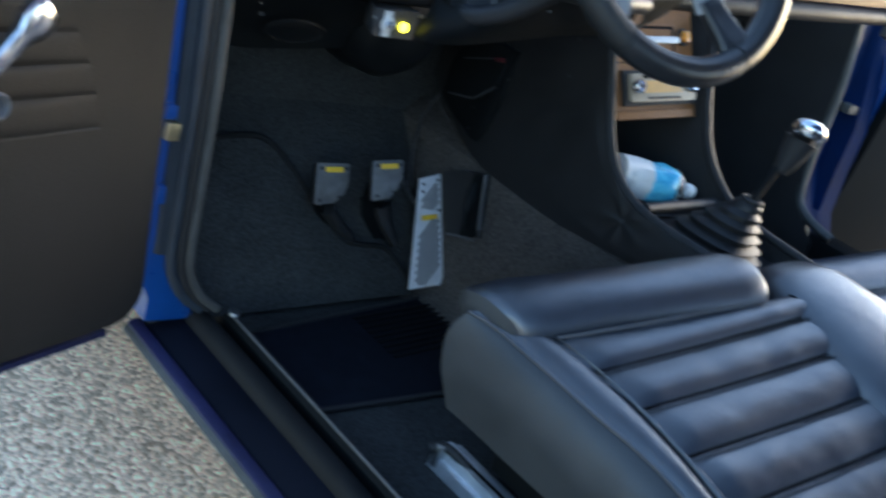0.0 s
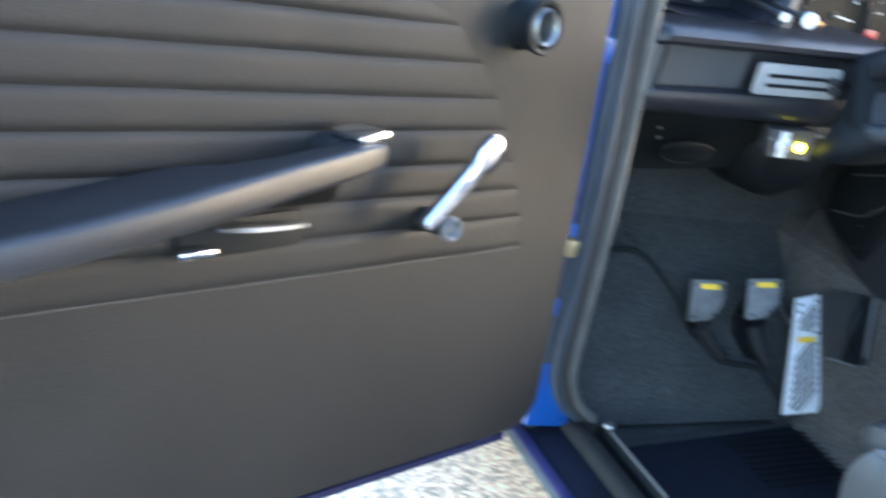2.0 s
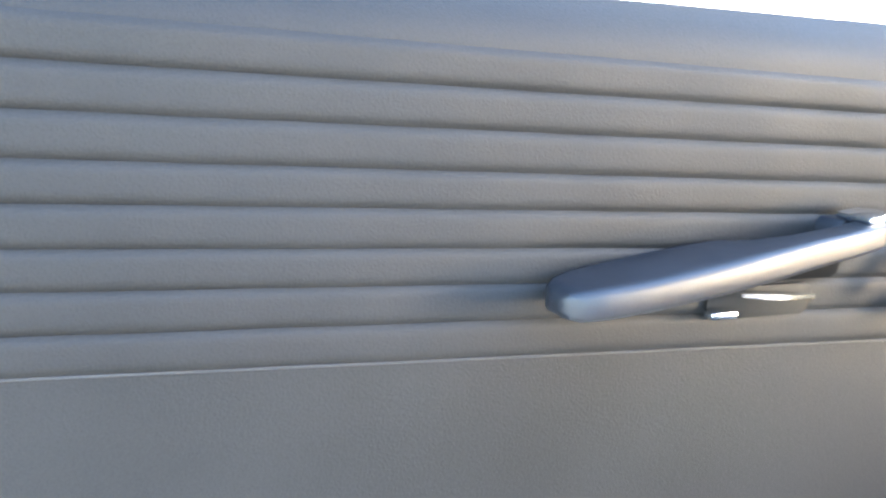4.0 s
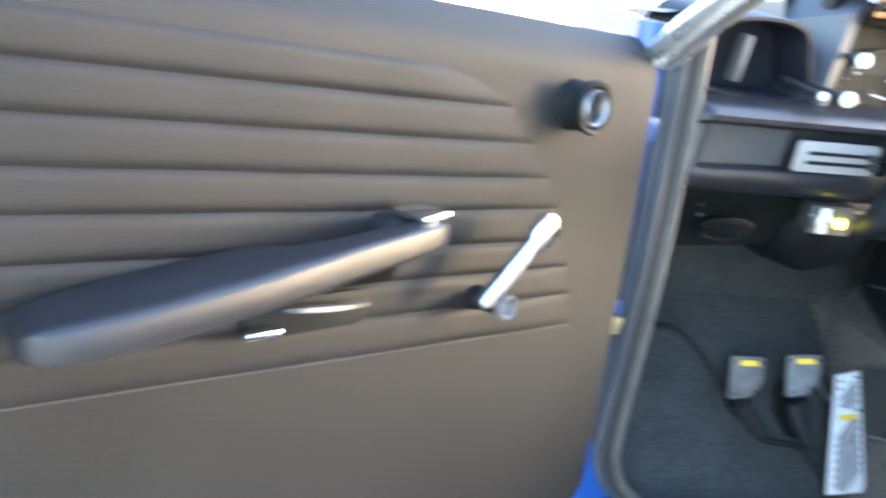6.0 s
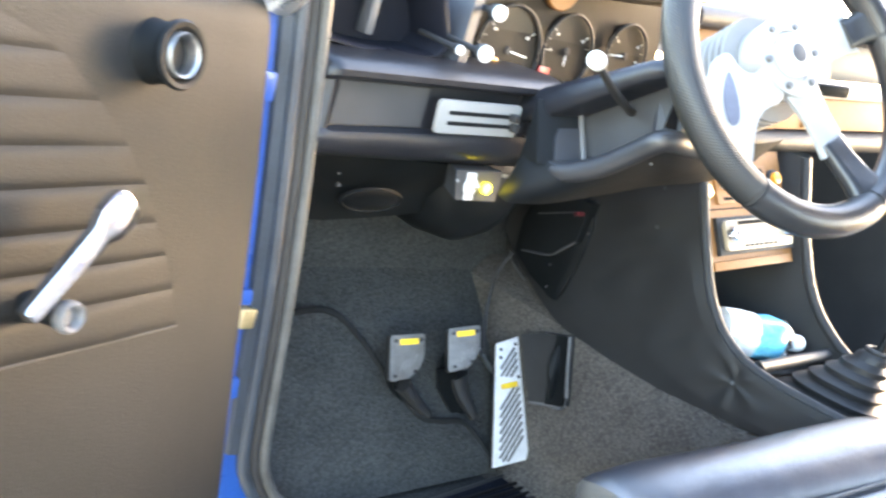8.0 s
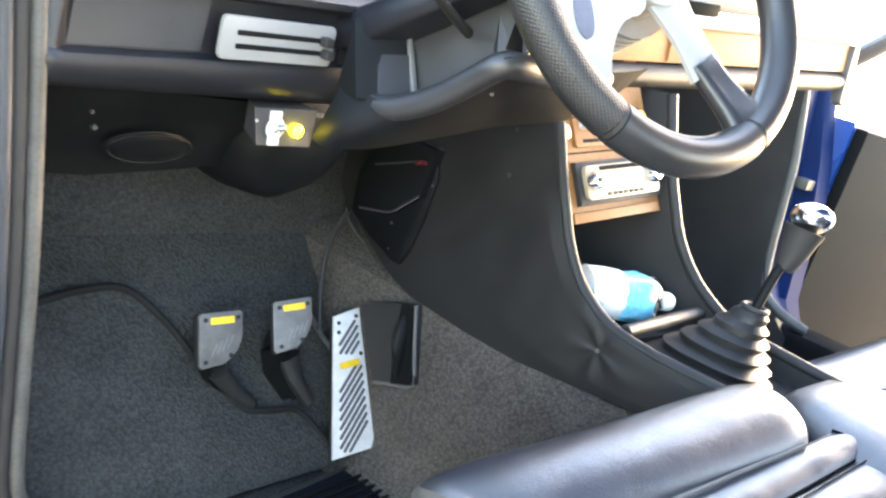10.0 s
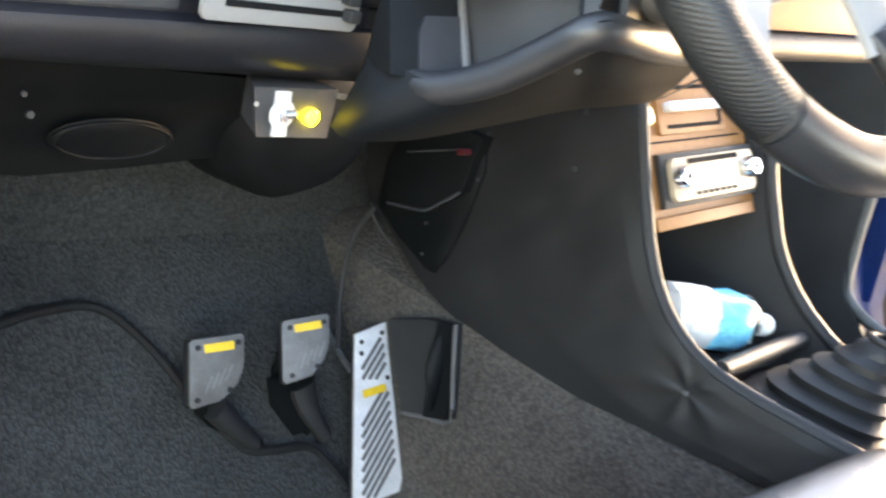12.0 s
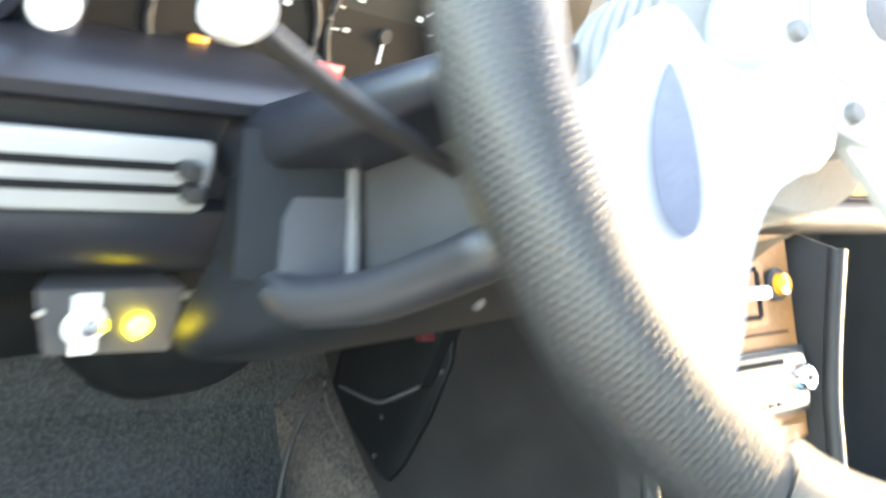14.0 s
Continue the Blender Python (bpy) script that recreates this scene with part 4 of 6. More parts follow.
part("box_bar", tube([(0.584, 0.107, 0.747), (0.584, 0.06, 0.766), (0.584, 0.028, 0.779)], 0.0012, 8, 3), GREYDARK, fb)
part("red_plug", box((0.010, 0.022, 0.007), axes((0.582, 0.024, 0.777), (0, -0.9, 0.4), (1, 0, 0)), 0.002), RED, fb, "red plug")
for p in ((0.5995, 0.008, 0.750), (0.5995, 0.060, 0.674), (0.5995, 0.052, 0.637)):
    part("flap_bolt", disc(p, (-1, -0.3, 0.2), 0.0022, 0.003, 8), RUBBER, dash)

# ---- steering column pod ----
pod = thing("column_pod", "black vinyl steering column surround with open side pocket", "column shroud")
lip = [(0.300, -0.072, 0.925), (0.290, -0.086, 0.897), (0.288, -0.106, 0.884), (0.292, -0.131, 0.882), (0.298, -0.157, 0.893), (0.302, -0.186, 0.911), (0.304, -0.22, 0.939), (0.306, -0.246, 0.961), (0.33, -0.254, 0.964), (0.39, -0.254, 0.964), (0.50, -0.246, 0.972)]
bot = [(0.280, -0.056, 0.818), (0.281, -0.066, 0.815), (0.286, -0.076, 0.814), (0.306, -0.086, 0.817), (0.34, -0.094, 0.823), (0.38, -0.104, 0.835), (0.43, -0.120, 0.853), (0.49, -0.135, 0.873), (0.53, -0.150, 0.885), (0.58, -0.152, 0.892), (0.612, -0.154, 0.898)]
ls, bs = smooth_path(lip, 4), smooth_path(bot, 4)
part("pod_end", ruled([(0.50, -0.246, 0.972), (0.56, -0.215, 0.935), (0.612, -0.154, 0.898)], [(0.62, -0.235, 0.99), (0.64, -0.2, 0.955), (0.655, -0.16, 0.92)], 3, 0.004, (0, -1, 0)), PODSKIN, pod)
part("pod_skin", ruled(ls, bs, 10, 0.012, (-0.7, -0.5, -0.5)), PODSKIN, pod, "black stitched vinyl skin")
part("pocket_lip", tube([p + Vector((0.010, 0.007, -0.008)) for p in ls[2:]], lambda t: 0.004 + 0.0095 * min(1, t * 4) ** 0.7, 14, 1), LIPVINYL, pod, "rounded pocket lip")
part("pocket_floor", ruled([(0.294, -0.090, 0.886), (0.298, -0.129, 0.878), (0.304, -0.185, 0.908), (0.308, -0.232, 0.956)], [(0.372, -0.09, 0.878), (0.372, -0.129, 0.872), (0.372, -0.185, 0.908), (0.372, -0.228, 0.958)], 2), DASH, pod)
PULLED = Matrix.Translation((-0.0108, -0.0180, 0.0240)) @ Matrix.Scale(0.976, 4)
# end wall coloured as dark as the rail's shadow leaves it
part("pocket_end", drawn(loft([[(0.294, -0.090, 0.874), (0.356, -0.119, 0.876), (0.362, -0.05, 0.872), (0.305, -0.05, 0.872)], [(0.298, -0.055, 0.95), (0.358, -0.084, 0.955), (0.362, -0.05, 0.955), (0.305, -0.05, 0.95)]]), PULLED), PODSKIN, pod, "pocket end in its shaded black")


def end_at(u, v, d):
    """A place on the pocket's end wall, d in front of it."""
    a = Vector((0.294, -0.090, 0.874)).lerp(Vector((0.356, -0.119, 0.876)), u)
    b = Vector((0.298, -0.055, 0.95)).lerp(Vector((0.358, -0.084, 0.955)), u)
    return a.lerp(b, v) + Vector((-0.4, -0.83, 0.4)) * d


# lighter sheet on the end wall, shaped as the part that catches light
part("pocket_lit_patch", drawn(loft([[end_at(u, v, d) for u, v in ((0.34, 0.0), (0.90, 0.0), (0.90, 0.66), (0.44, 0.60), (0.36, 0.45))] for d in (0.0, 0.003)]), PULLED), SLOTGREY, pod, "lit part of the pocket end, in blue-grey")
part("pocket_back", drawn(loft([[(0.362, -0.07, 0.87), (0.362, -0.235, 0.955), (0.38, -0.235, 0.955), (0.38, -0.07, 0.87)], [(0.362, -0.065, 0.96), (0.362, -0.215, 1.03), (0.38, -0.215, 1.03), (0.38, -0.065, 0.96)]]), PULLED), GREYDARK, pod, "dark grey pocket back")
part("pocket_rib", drawn(tube([(0.355, -0.084, 0.948), (0.353, -0.119, 0.884)], 0.0042, 8, 1), PULLED), GREY, pod)
part("pocket_rib", tube([(0.351, -0.167, 1.006), (0.349, -0.206, 0.948)], 0.0055, 8, 1), GREY, pod)
rail = []
for x0, y, z0, z1 in ((0.296, -0.012, 0.902, 0.952), (0.292, -0.045, 0.916, 0.962), (0.290, -0.07, 0.924, 0.974), (0.291, -0.14, 0.969, 1.009), (0.297, -0.205, 1.012, 1.043), (0.306, -0.224, 1.022, 1.046), (0.32, -0.232, 1.027, 1.040)):
    h = z1 - z0
    sec = [(0.006, 0.0), (0.0, h * 0.12), (-0.003, h * 0.4), (0.0, h * 0.7), (0.007, h * 0.9), (0.018, h), (0.05, h + 0.003), (0.115, h + 0.005), (0.115, 0.0)]
    rail.append([(x0 + dx, y, z0 + dz) for dx, dz in sec])
part("upper_rail", loft(rail), DASH, pod, "black padded upper rail")
part("pocket_end", loft([[(0.338, -0.216, 0.950), (0.356, -0.200, 0.946), (0.362, -0.207, 0.946), (0.342, -0.238, 0.952)], [(0.345, -0.190, 1.022), (0.358, -0.164, 1.012), (0.365, -0.170, 1.012), (0.35, -0.212, 1.022)]]), SLOTGREY, pod)
part("rear_face", ruled([(0.316, -0.236, 0.968), (0.39, -0.240, 0.970), (0.46, -0.238, 0.972)], [(0.34, -0.222, 1.015), (0.40, -0.225, 1.03), (0.46, -0.225, 1.03)], 3), BLACK, pod)
for p in ((0.318, -0.235, 0.924), (0.435, -0.2, 0.925), (0.30, -0.075, 0.83)):
    part("skin_screw", disc(p, (-0.4, -0.7, -0.3), 0.002, 0.002), SEALMAT, pod)

# ---- steering wheel ----
WN = Vector((-0.37, -1, 0.6689)).normalized()
wx = Vector((0, 0, 1)).cross(WN).normalized()      # towards the far side
wy = WN.cross(wx).normalized()
WC = Vector((0.3505, -0.3484, 1.0695))
WM = Matrix(((wx.x, wy.x, WN.x, WC.x), (wx.y, wy.y, WN.y, WC.y), (wx.z, wy.z, WN.z, WC.z), (0, 0, 0, 1)))
wheel = thing("steering_wheel", "black leather steering wheel with three pale metal spokes", "steering wheel")


def on_wheel(bm):
    bmesh.ops.transform(bm, matrix=WM, verts=bm.verts)
    return bm


def on_hub(bm):
    bmesh.ops.transform(bm, matrix=WM @ Matrix.Translation((0, HUBY, 0)), verts=bm.verts)
    return bm


RW = 0.165


def arc(a0, a1, n, r=RW, z=0.0):
    return [(r * math.cos(radians(a0 + (a1 - a0) * i / n)), r * math.sin(radians(a0 + (a1 - a0) * i / n)), z) for i in range(n + 1)]


RT = 0.0184


def grip_map(bm, pitch=0.0028):
    """Lay a map along and round a grip that is still in the wheel's own frame."""
    lay = bm.loops.layers.uv.new("grip")
    for fc in bm.faces:
        c = fc.calc_center_median()
        a0 = math.atan2(c.y, c.x)
        p0 = math.atan2(c.z, math.hypot(c.x, c.y) - RW)
        for lp in fc.loops:
            q = lp.vert.co
            da = math.remainder(math.atan2(q.y, q.x) - a0, 2 * math.pi)
            dp = math.remainder(math.atan2(q.z, math.hypot(q.x, q.y) - RW) - p0, 2 * math.pi)
            u, v = (p0 + dp) * RT / pitch, (a0 + da) * RW / pitch
            lp[lay].uv = (u * 0.8 + v * 0.6, v * 0.8 - u * 0.6)
    return bm


part("rim_grip", on_wheel(grip_map(tube(arc(148, 243, 22), RT, 18, 2))), PERF, wheel, "perforated leather grip")
part("rim_grip", on_wheel(tube(arc(30 - 82, 30, 18), RT, 18, 2)), RIMHIDE, wheel)
part("rim_leather", on_wheel(tube(arc(245, 306, 16), RT, 18, 2)), RIMHIDE, wheel)
part("rim_leather", on_wheel(tube(arc(32, 146, 28), RT, 18, 2)), RIMHIDE, wheel)
for a in (147, 244, 307, 31):
    part("rim_seam", on_wheel(tube(arc(a - 0.8, a + 0.8, 2), RT * 0.96, 14, 1)), RUBBER, wheel)
HUBZ = -0.014
HUBY = 0.022


def sleeve(a, r0, r1, w0, w1, z0, z1, th):
    """A rounded leather sleeve that flares where it meets the rim."""
    ca, sa = math.cos(radians(a)), math.sin(radians(a))
    rings = []
    for i in range(13):
        t = i / 12
        r = r0 + (r1 - r0) * t
        w = w0 + (w1 - w0) * t ** 3
        z = z0 + (z1 - z0) * (t * t * (3 - 2 * t))
        k = th * (1 + 0.5 * t * t) * (0.75 if i == 0 else 1)
        ring = []
        for j in range(20):
            q = 2 * math.pi * j / 20
            s, c = math.cos(q), math.sin(q)
            s = abs(s) ** 0.6 * (1 if s > 0 else -1)
            groove = 0.35 * math.exp(-(s / 0.22) ** 2) * math.sin(math.pi * min(1, max(0, t * 1.3))) if c > 0 else 0
            ring.append((r * ca - s * w * sa, r * sa + s * w * ca, z + (abs(c) ** 0.7 * (1 if c > 0 else -1) - groove) * k))
        rings.append(ring)
    return loft(rings)


def spoke(a, r0, r1, w0, w1, z0, z1, th):
    ca, sa = math.cos(radians(a)), math.sin(radians(a))
    rings = []
    for i in range(9):
        t = i / 8
        r = r0 + (r1 - r0) * t
        w = w0 + (w1 - w0) * t - 0.006 * math.sin(math.pi * t)
        z = z0 + (z1 - z0) * (t * t * (3 - 2 * t))
        rings.append([(r * ca - s * w * sa, r * sa + s * w * ca, z + c * th) for s, c in ((-1, -1), (1, -1), (1, 0.6), (0.9, 1), (-0.9, 1), (-1, 0.6))])
    return loft(rings)


LEFT = [(-0.012, -0.030), (-0.034, -0.044), (-0.048, -0.062), (-0.056, -0.086), (-0.060, -0.112), (-0.076, -0.138), (-0.104, -0.120), (-0.132, -0.080), (-0.140, -0.050), (-0.118, -0.034), (-0.106, -0.010), (-0.088, 0.003), (-0.070, -0.012), (-0.052, -0.012), (-0.036, 0.006), (-0.02, 0.045), (0.0, 0.03)]
SPZ = HUBZ - 0.002
sp = part("spoke", on_wheel(prism([(p.x, p.y) for p in smooth_path([(x, y, 0) for x, y in LEFT], 3, True)], 0.005, Matrix.Translation((0, 0, SPZ)), 0.0015)), SPOKE, wheel, "wide pale metal spoke with slot")
drop = [(p.x, p.y) for p in smooth_path([(-0.089, -0.018, 0), (-0.0800, -0.034, 0), (-0.0755, -0.056, 0), (-0.077, -0.071, 0), (-0.085, -0.0775, 0), (-0.0935, -0.071, 0), (-0.0975, -0.054, 0), (-0.096, -0.034, 0)], 4, True)]
part("spoke_slot", on_wheel(prism(drop, 0.0008, Matrix.Translation((0, 0, SPZ + 0.0049)), 0)), SLOTBLUE, sp, "dark blue-grey slot")
for a, r0, r1 in ((-54, 0.03, 0.115), (30, 0.03, 0.12)):
    m = Matrix.Translation((0, HUBY, 0))
    b1, b2 = spoke(a, r0, r1, 0.030, 0.024, SPZ, SPZ + 0.002, 0.003), sleeve(a, r1 - 0.012, 0.186 if a < 0 else 0.150, 0.0185, 0.036 if a < 0 else 0.030, SPZ + 0.002, 0.0, 0.0085)
    for b in (b1, b2):
        bmesh.ops.transform(b, matrix=m, verts=b.verts)
    sp = part("spoke", on_wheel(b1), SPOKE, wheel, "pale brushed metal spoke")
    part("spoke_sleeve", on_wheel(b2), RIMHIDE, sp, "leather sleeve on the spoke")
hub = part("hub", on_hub(lathe([(0.0, HUBZ - 0.03), (0.043, HUBZ - 0.03), (0.046, HUBZ), (0.045, HUBZ + 0.005), (0.030, HUBZ + 0.008), (0.0285, HUBZ + 0.004), (0.0, HUBZ + 0.004)], None, 36)), SPOKE, wheel, "pale metal hub")
part("horn_button", on_hub(lathe([(0, HUBZ + 0.004), (0.024, HUBZ + 0.005), (0.0245, HUBZ + 0.012), (0.020, HUBZ + 0.016), (0.0, HUBZ + 0.018)], None, 30)), WHITEMETAL, hub, "round pale horn button with worn emblem")
part("emblem_face", on_hub(lathe([(0, HUBZ + 0.0178), (0.0105, HUBZ + 0.0172), (0.0112, HUBZ + 0.0180), (0.0, HUBZ + 0.0188)], None, 24)), GREYDARK, hub, "dark worn emblem")
part("emblem", on_hub(tube([(0.0175 * math.cos(radians(70 + i * 14)), 0.0175 * math.sin(radians(70 + i * 14)), HUBZ + 0.0165) for i in range(12)], lambda t: 0.0008 + 0.0022 * math.sin(math.pi * t), 8, 1)), BRASS, hub, "worn brass emblem arc")
for i in range(6):
    a = radians(20 + 60 * i)
    part("hub_bolt", on_hub(lathe([(0, 0), (0.0042, 0), (0.0036, 0.004), (0, 0.004)], Matrix.Translation((0.037 * math.cos(a), 0.037 * math.sin(a), HUBZ + 0.006)), 12)), GREY, hub)
bell = [(0.034, HUBZ - 0.03)]
for i in range(7):
    z = HUBZ - 0.03 - i * 0.010
    bell += [(0.062, z - 0.002), (0.062, z - 0.006), (0.055, z - 0.009)]
part("column_bellows", on_hub(lathe([(0, HUBZ - 0.03)] + bell + [(0.038, HUBZ - 0.16), (0, HUBZ - 0.16)], None, 30)), BOSS, wheel, "ribbed pale grey column boss")
# stalks
stalk = thing("indicator_stalk", "black column stalk with white round end", "stalk")
part("stem", tube([(0.392, -0.150, 0.966), (0.345, -0.168, 0.970), (0.25, -0.20, 0.992), (0.172, -0.227, 1.016)], lambda t: 0.0058 - 0.0015 * t, 10, 5), RUBBER, stalk)
part("stem_foot", tube([(0.374, -0.158, 0.953), (0.364, -0.160, 0.968), (0.362, -0.160, 0.975)], 0.0055, 8, 1), RUBBER, stalk)
part("white_end", lathe([(0, -0.010), (0.006, -0.009), (0.0095, -0.005), (0.0102, 0.0), (0.0095, 0.005), (0.006, 0.008), (0, 0.009)], Matrix.Translation((0.163, -0.23, 1.019)) @ Vector((-0.95, -0.3, 0.25)).to_track_quat("Z", "Y").to_matrix().to_4x4(), 22), WHITE, stalk, "white round stalk end")
wiper = thing("wiper_stalk", "short black wiper stalk on the column's far side", "stalk")
part("lever", tube([(0.42, -0.23, 1.045), (0.50, -0.255, 1.055), (0.56, -0.28, 1.064)], 0.006, 10, 4), RUBBER, wiper)
part("lever_tip", box((0.055, 0.016, 0.022), axes((0.575, -0.287, 1.068), (0.9, -0.35, 0.15), (0, 0, 1)), 0.005), UNDER, wiper, "ribbed black tip")
for i in range(3):
    part("tip_mark", box((0.008, 0.0008, 0.004), axes((0.563 + 0.012 * i, -0.2905 - 0.0046 * i, 1.066 + 0.002 * i), (0.9, -0.35, 0.15), (0, 0, 1)), 0), MARK, wiper)


# ---- switch box ----
sw = thing("switch_box", "small dark metal box with toggle switch and lit yellow lamp", "switch box")
part("case", loft([[(0.1995, -0.05, 0.8415), (0.2845, -0.05, 0.847), (0.280, -0.012, 0.847), (0.222, -0.012, 0.8425)], [(0.2125, -0.05, 0.8035), (0.286, -0.05, 0.806), (0.280, -0.012, 0.812), (0.225, -0.012, 0.810)]]), GREYDARK, sw)
part("label_plate", loft([[(0.2205, -0.0525, 0.8405), (0.2345, -0.0525, 0.8415), (0.2345, -0.0495, 0.8415), (0.2205, -0.0495, 0.8405)], [(0.226, -0.0525, 0.805), (0.2395, -0.0525, 0.806), (0.2395, -0.0495, 0.806), (0.226, -0.0495, 0.805)]]), WHITEMETAL, sw, "bright switch plate")
tg = part("switch_collar", disc((0.2295, -0.0525, 0.8235), (0, -1, 0), 0.0118, 0.002, 22), WHITEMETAL, sw)
part("switch_nut", disc((0.2295, -0.055, 0.8235), (0, -1, 0), 0.0058, 0.004, 6), CHROME, tg)
part("toggle", tube([(0.2295, -0.057, 0.8240), (0.2355, -0.063, 0.8275)], lambda t: 0.0022 + 0.0013 * t, 10, 1), STEEL, tg)
part("yellow_lamp", lathe([(0, 0), (0.0068, 0), (0.0068, 0.002), (0.005, 0.0035), (0, 0.004)], pose(0.2615, -0.051, 0.8225, 90, 0, 0), 22), LAMP, sw, "glowing yellow lamp")
part("box_screw", disc((0.205, -0.05, 0.829), (-0.5, -1, 0), 0.002, 0.002), STEEL, sw)
part("box_tab", box((0.012, 0.006, 0.004), Matrix.Translation((0.291, -0.05, 0.842)), 0.001), STEEL, sw)

# ---- console ----
con = thing("centre_console", "black vinyl centre console with tan fascia and open shelf", "console")
front = [(-0.133, 0.903), (-0.152, 0.862), (-0.172, 0.82), (-0.188, 0.79), (-0.204, 0.760), (-0.225, 0.730), (-0.252, 0.703), (-0.285, 0.683), (-0.322, 0.672), (-0.37, 0.668), (-0.434, 0.668), (-0.55, 0.668)]
side = [(0.19, 0.69), (0.15, 0.656), (0.11, 0.633), (0.075, 0.612), (0.035, 0.594), (0.0, 0.584), (-0.1, 0.578), (-0.2, 0.578), (-0.35, 0.594), (-0.45, 0.604), (-0.55, 0.61)] + front[::-1] + [(0.19, 0.90)]
part("side_panel", prism([(y, z) for y, z in side], 0.016, Matrix(((0, 0, 1, 0.612), (1, 0, 0, 0), (0, 1, 0, 0), (0, 0, 0, 1))), 0.0), CONVINYL, con, "black vinyl console side")
part("edge_piping", tube([(0.624, y, z) for y, z in front], 0.0085, 10, 3), VINYL, con, "rolled vinyl edge")
frontR = [(-0.177, 0.965), (-0.20, 0.905), (-0.224, 0.848), (-0.243, 0.812), (-0.263, 0.778), (-0.295, 0.742), (-0.341, 0.710), (-0.40, 0.69), (-0.55, 0.68)]
part("side_panel", prism([(0.19, 0.6), (-0.55, 0.6)] + frontR[::-1] + [(0.19, 0.95)], 0.014, Matrix(((0, 0, 1, 0.832), (1, 0, 0, 0), (0, 1, 0, 0), (0, 0, 0, 1))), 0.0), VINYL, con)
part("edge_piping", tube([(0.838, y, z) for y, z in frontR], 0.0085, 10, 3), VINYL, con)
part("panel_screw", disc((0.611, -0.303, 0.645), (-1, -0.2, 0.2), 0.003, 0.004), GREYDARK, con)


def along(path, y):
    """Height of a falling or rising outline at a distance y."""
    for (a, za), (b, zb) in zip(path, path[1:]):
        if min(a, b) <= y <= max(a, b):
            return za + (zb - za) * (y - a) / (b - a)
    return path[-1][1]


def console_skin(u, v):
    """Loose vinyl over the console side, drawn in round its lower fixing."""
    y = 0.188 - 0.736 * u
    z0, z1 = along(side[:11], y), along([(0.19, 0.90)] + front, y)
    z = z0 + (z1 - z0) * v
    rim = min(1, 9 * u, 9 * (1 - u)) * min(1, 6 * v, 6 * (1 - v))
    puff = 0.0016 + 0.0030 * noise.noise(Vector((y * 11, z * 14, 3))) + 0.0012 * noise.noise(Vector((y * 34 + z * 20, z * 30, 8)))
    dy, dz = y + 0.304, z - 0.645
    r = math.hypot(dy, dz)
    a = math.atan2(dz, dy)
    near = math.exp(-(r / 0.055) ** 2)
    folds = 0.0030 * near * (0.5 + 0.5 * math.cos(5 * a + 0.8 + 9 * r)) ** 2 * min(1, r / 0.018)
    pinch = 1 - 0.85 * math.exp(-(r / 0.03) ** 2)
    return (0.6113 - max(0, rim * (max(0.0, puff) * pinch + folds)), y, z)


part("side_skin", grid(console_skin, 150, 60), CONVINYL, con, "slack black vinyl console covering")
for p in ((0.6095, -0.09, 0.865), (0.6095, -0.1, 0.805), (0.6095, 0.02, 0.80)):
    part("panel_stud", disc(p, (-1, 0, 0), 0.003, 0.002), GREYDARK, con)
# fascia frame: origin at radio's lower left
F0 = Vector((0.641, -0.199, 0.773))
fx = Vector((0.194, -0.027, 0.033)).normalized()
fy = Vector((0.012, 0.062, 0.118)).normalized()
fz = fx.cross(fy).normalized()
if fz.y > 0:
    fz = -fz
fy = (fy - fx * fx.dot(fy)).normalized()
FM = Matrix(((fx.x, fy.x, fz.x, F0.x), (fx.y, fy.y, fz.y, F0.y), (fx.z, fy.z, fz.z, F0.z), (0, 0, 0, 1)))


def on_con(bm):
    bmesh.ops.transform(bm, matrix=FM, verts=bm.verts)
    return bm


part("fascia", on_con(prism([(-0.012, 0.0), (0.192, 0.0), (0.192, 0.225), (-0.012, 0.16)], -0.012, None, 0.0)), WOOD, con, "tan console fascia")
part("fascia_ledge", on_con(prism([(-0.006, 0.0), (0.178, 0.0), (0.178, 0.014), (-0.006, 0.014)], 0.008, None, 0.003)), WOOD, con)
hp = part("heater_panel", on_con(prism(rounded(0.125, 0.056, 0.004, 3, 0.088, 0.128), 0.004, None, 0.0015)), WOOD, con, "tan heater panel")
for yy in (0.108, 0.150):
    part("slot", on_con(prism(rounded(0.10, 0.0045, 0.001, 2, 0.09, yy), 0.0006, Matrix.Translation((0, 0, 0.0040)), 0)), BLACK, hp)
part("slot", on_con(prism(rounded(0.006, 0.04, 0.001, 2, 0.14, 0.128), 0.0006, Matrix.Translation((0, 0, 0.0040)), 0)), BLACK, hp)
part("slide_bar", on_con(prism(rounded(0.11, 0.011, 0.004, 3, 0.092, 0.129), 0.010, Matrix.Translation((0, 0, 0.004)), 0.003)), WHITEMETAL, hp, "bright slide bar")
hz = part("hazard_switch", on_con(lathe([(0, 0), (0.0145, 0), (0.0145, 0.006), (0.011, 0.008), (0, 0.008)], Matrix.Translation((0.166, 0.135, 0.0)), 22)), RUBBER, con)
part("orange_lens", on_con(lathe([(0, 0.006), (0.0105, 0.006), (0.0095, 0.014), (0, 0.016)], Matrix.Translation((0.166, 0.135, 0.0)), 20)), ORANGE, hz, "orange hazard lens")
part("fascia_button", on_con(lathe([(0, 0), (0.011, 0), (0.010, 0.005), (0.006, 0.007), (0, 0.006)], Matrix.Translation((0.008, 0.122, 0.0)), 20)), BRASS, con)
part("fascia_crease", on_con(prism([(0.0, 0.092), (0.18, 0.092), (0.18, 0.094), (0.0, 0.094)], 0.001, None, 0)), BLACK, con)
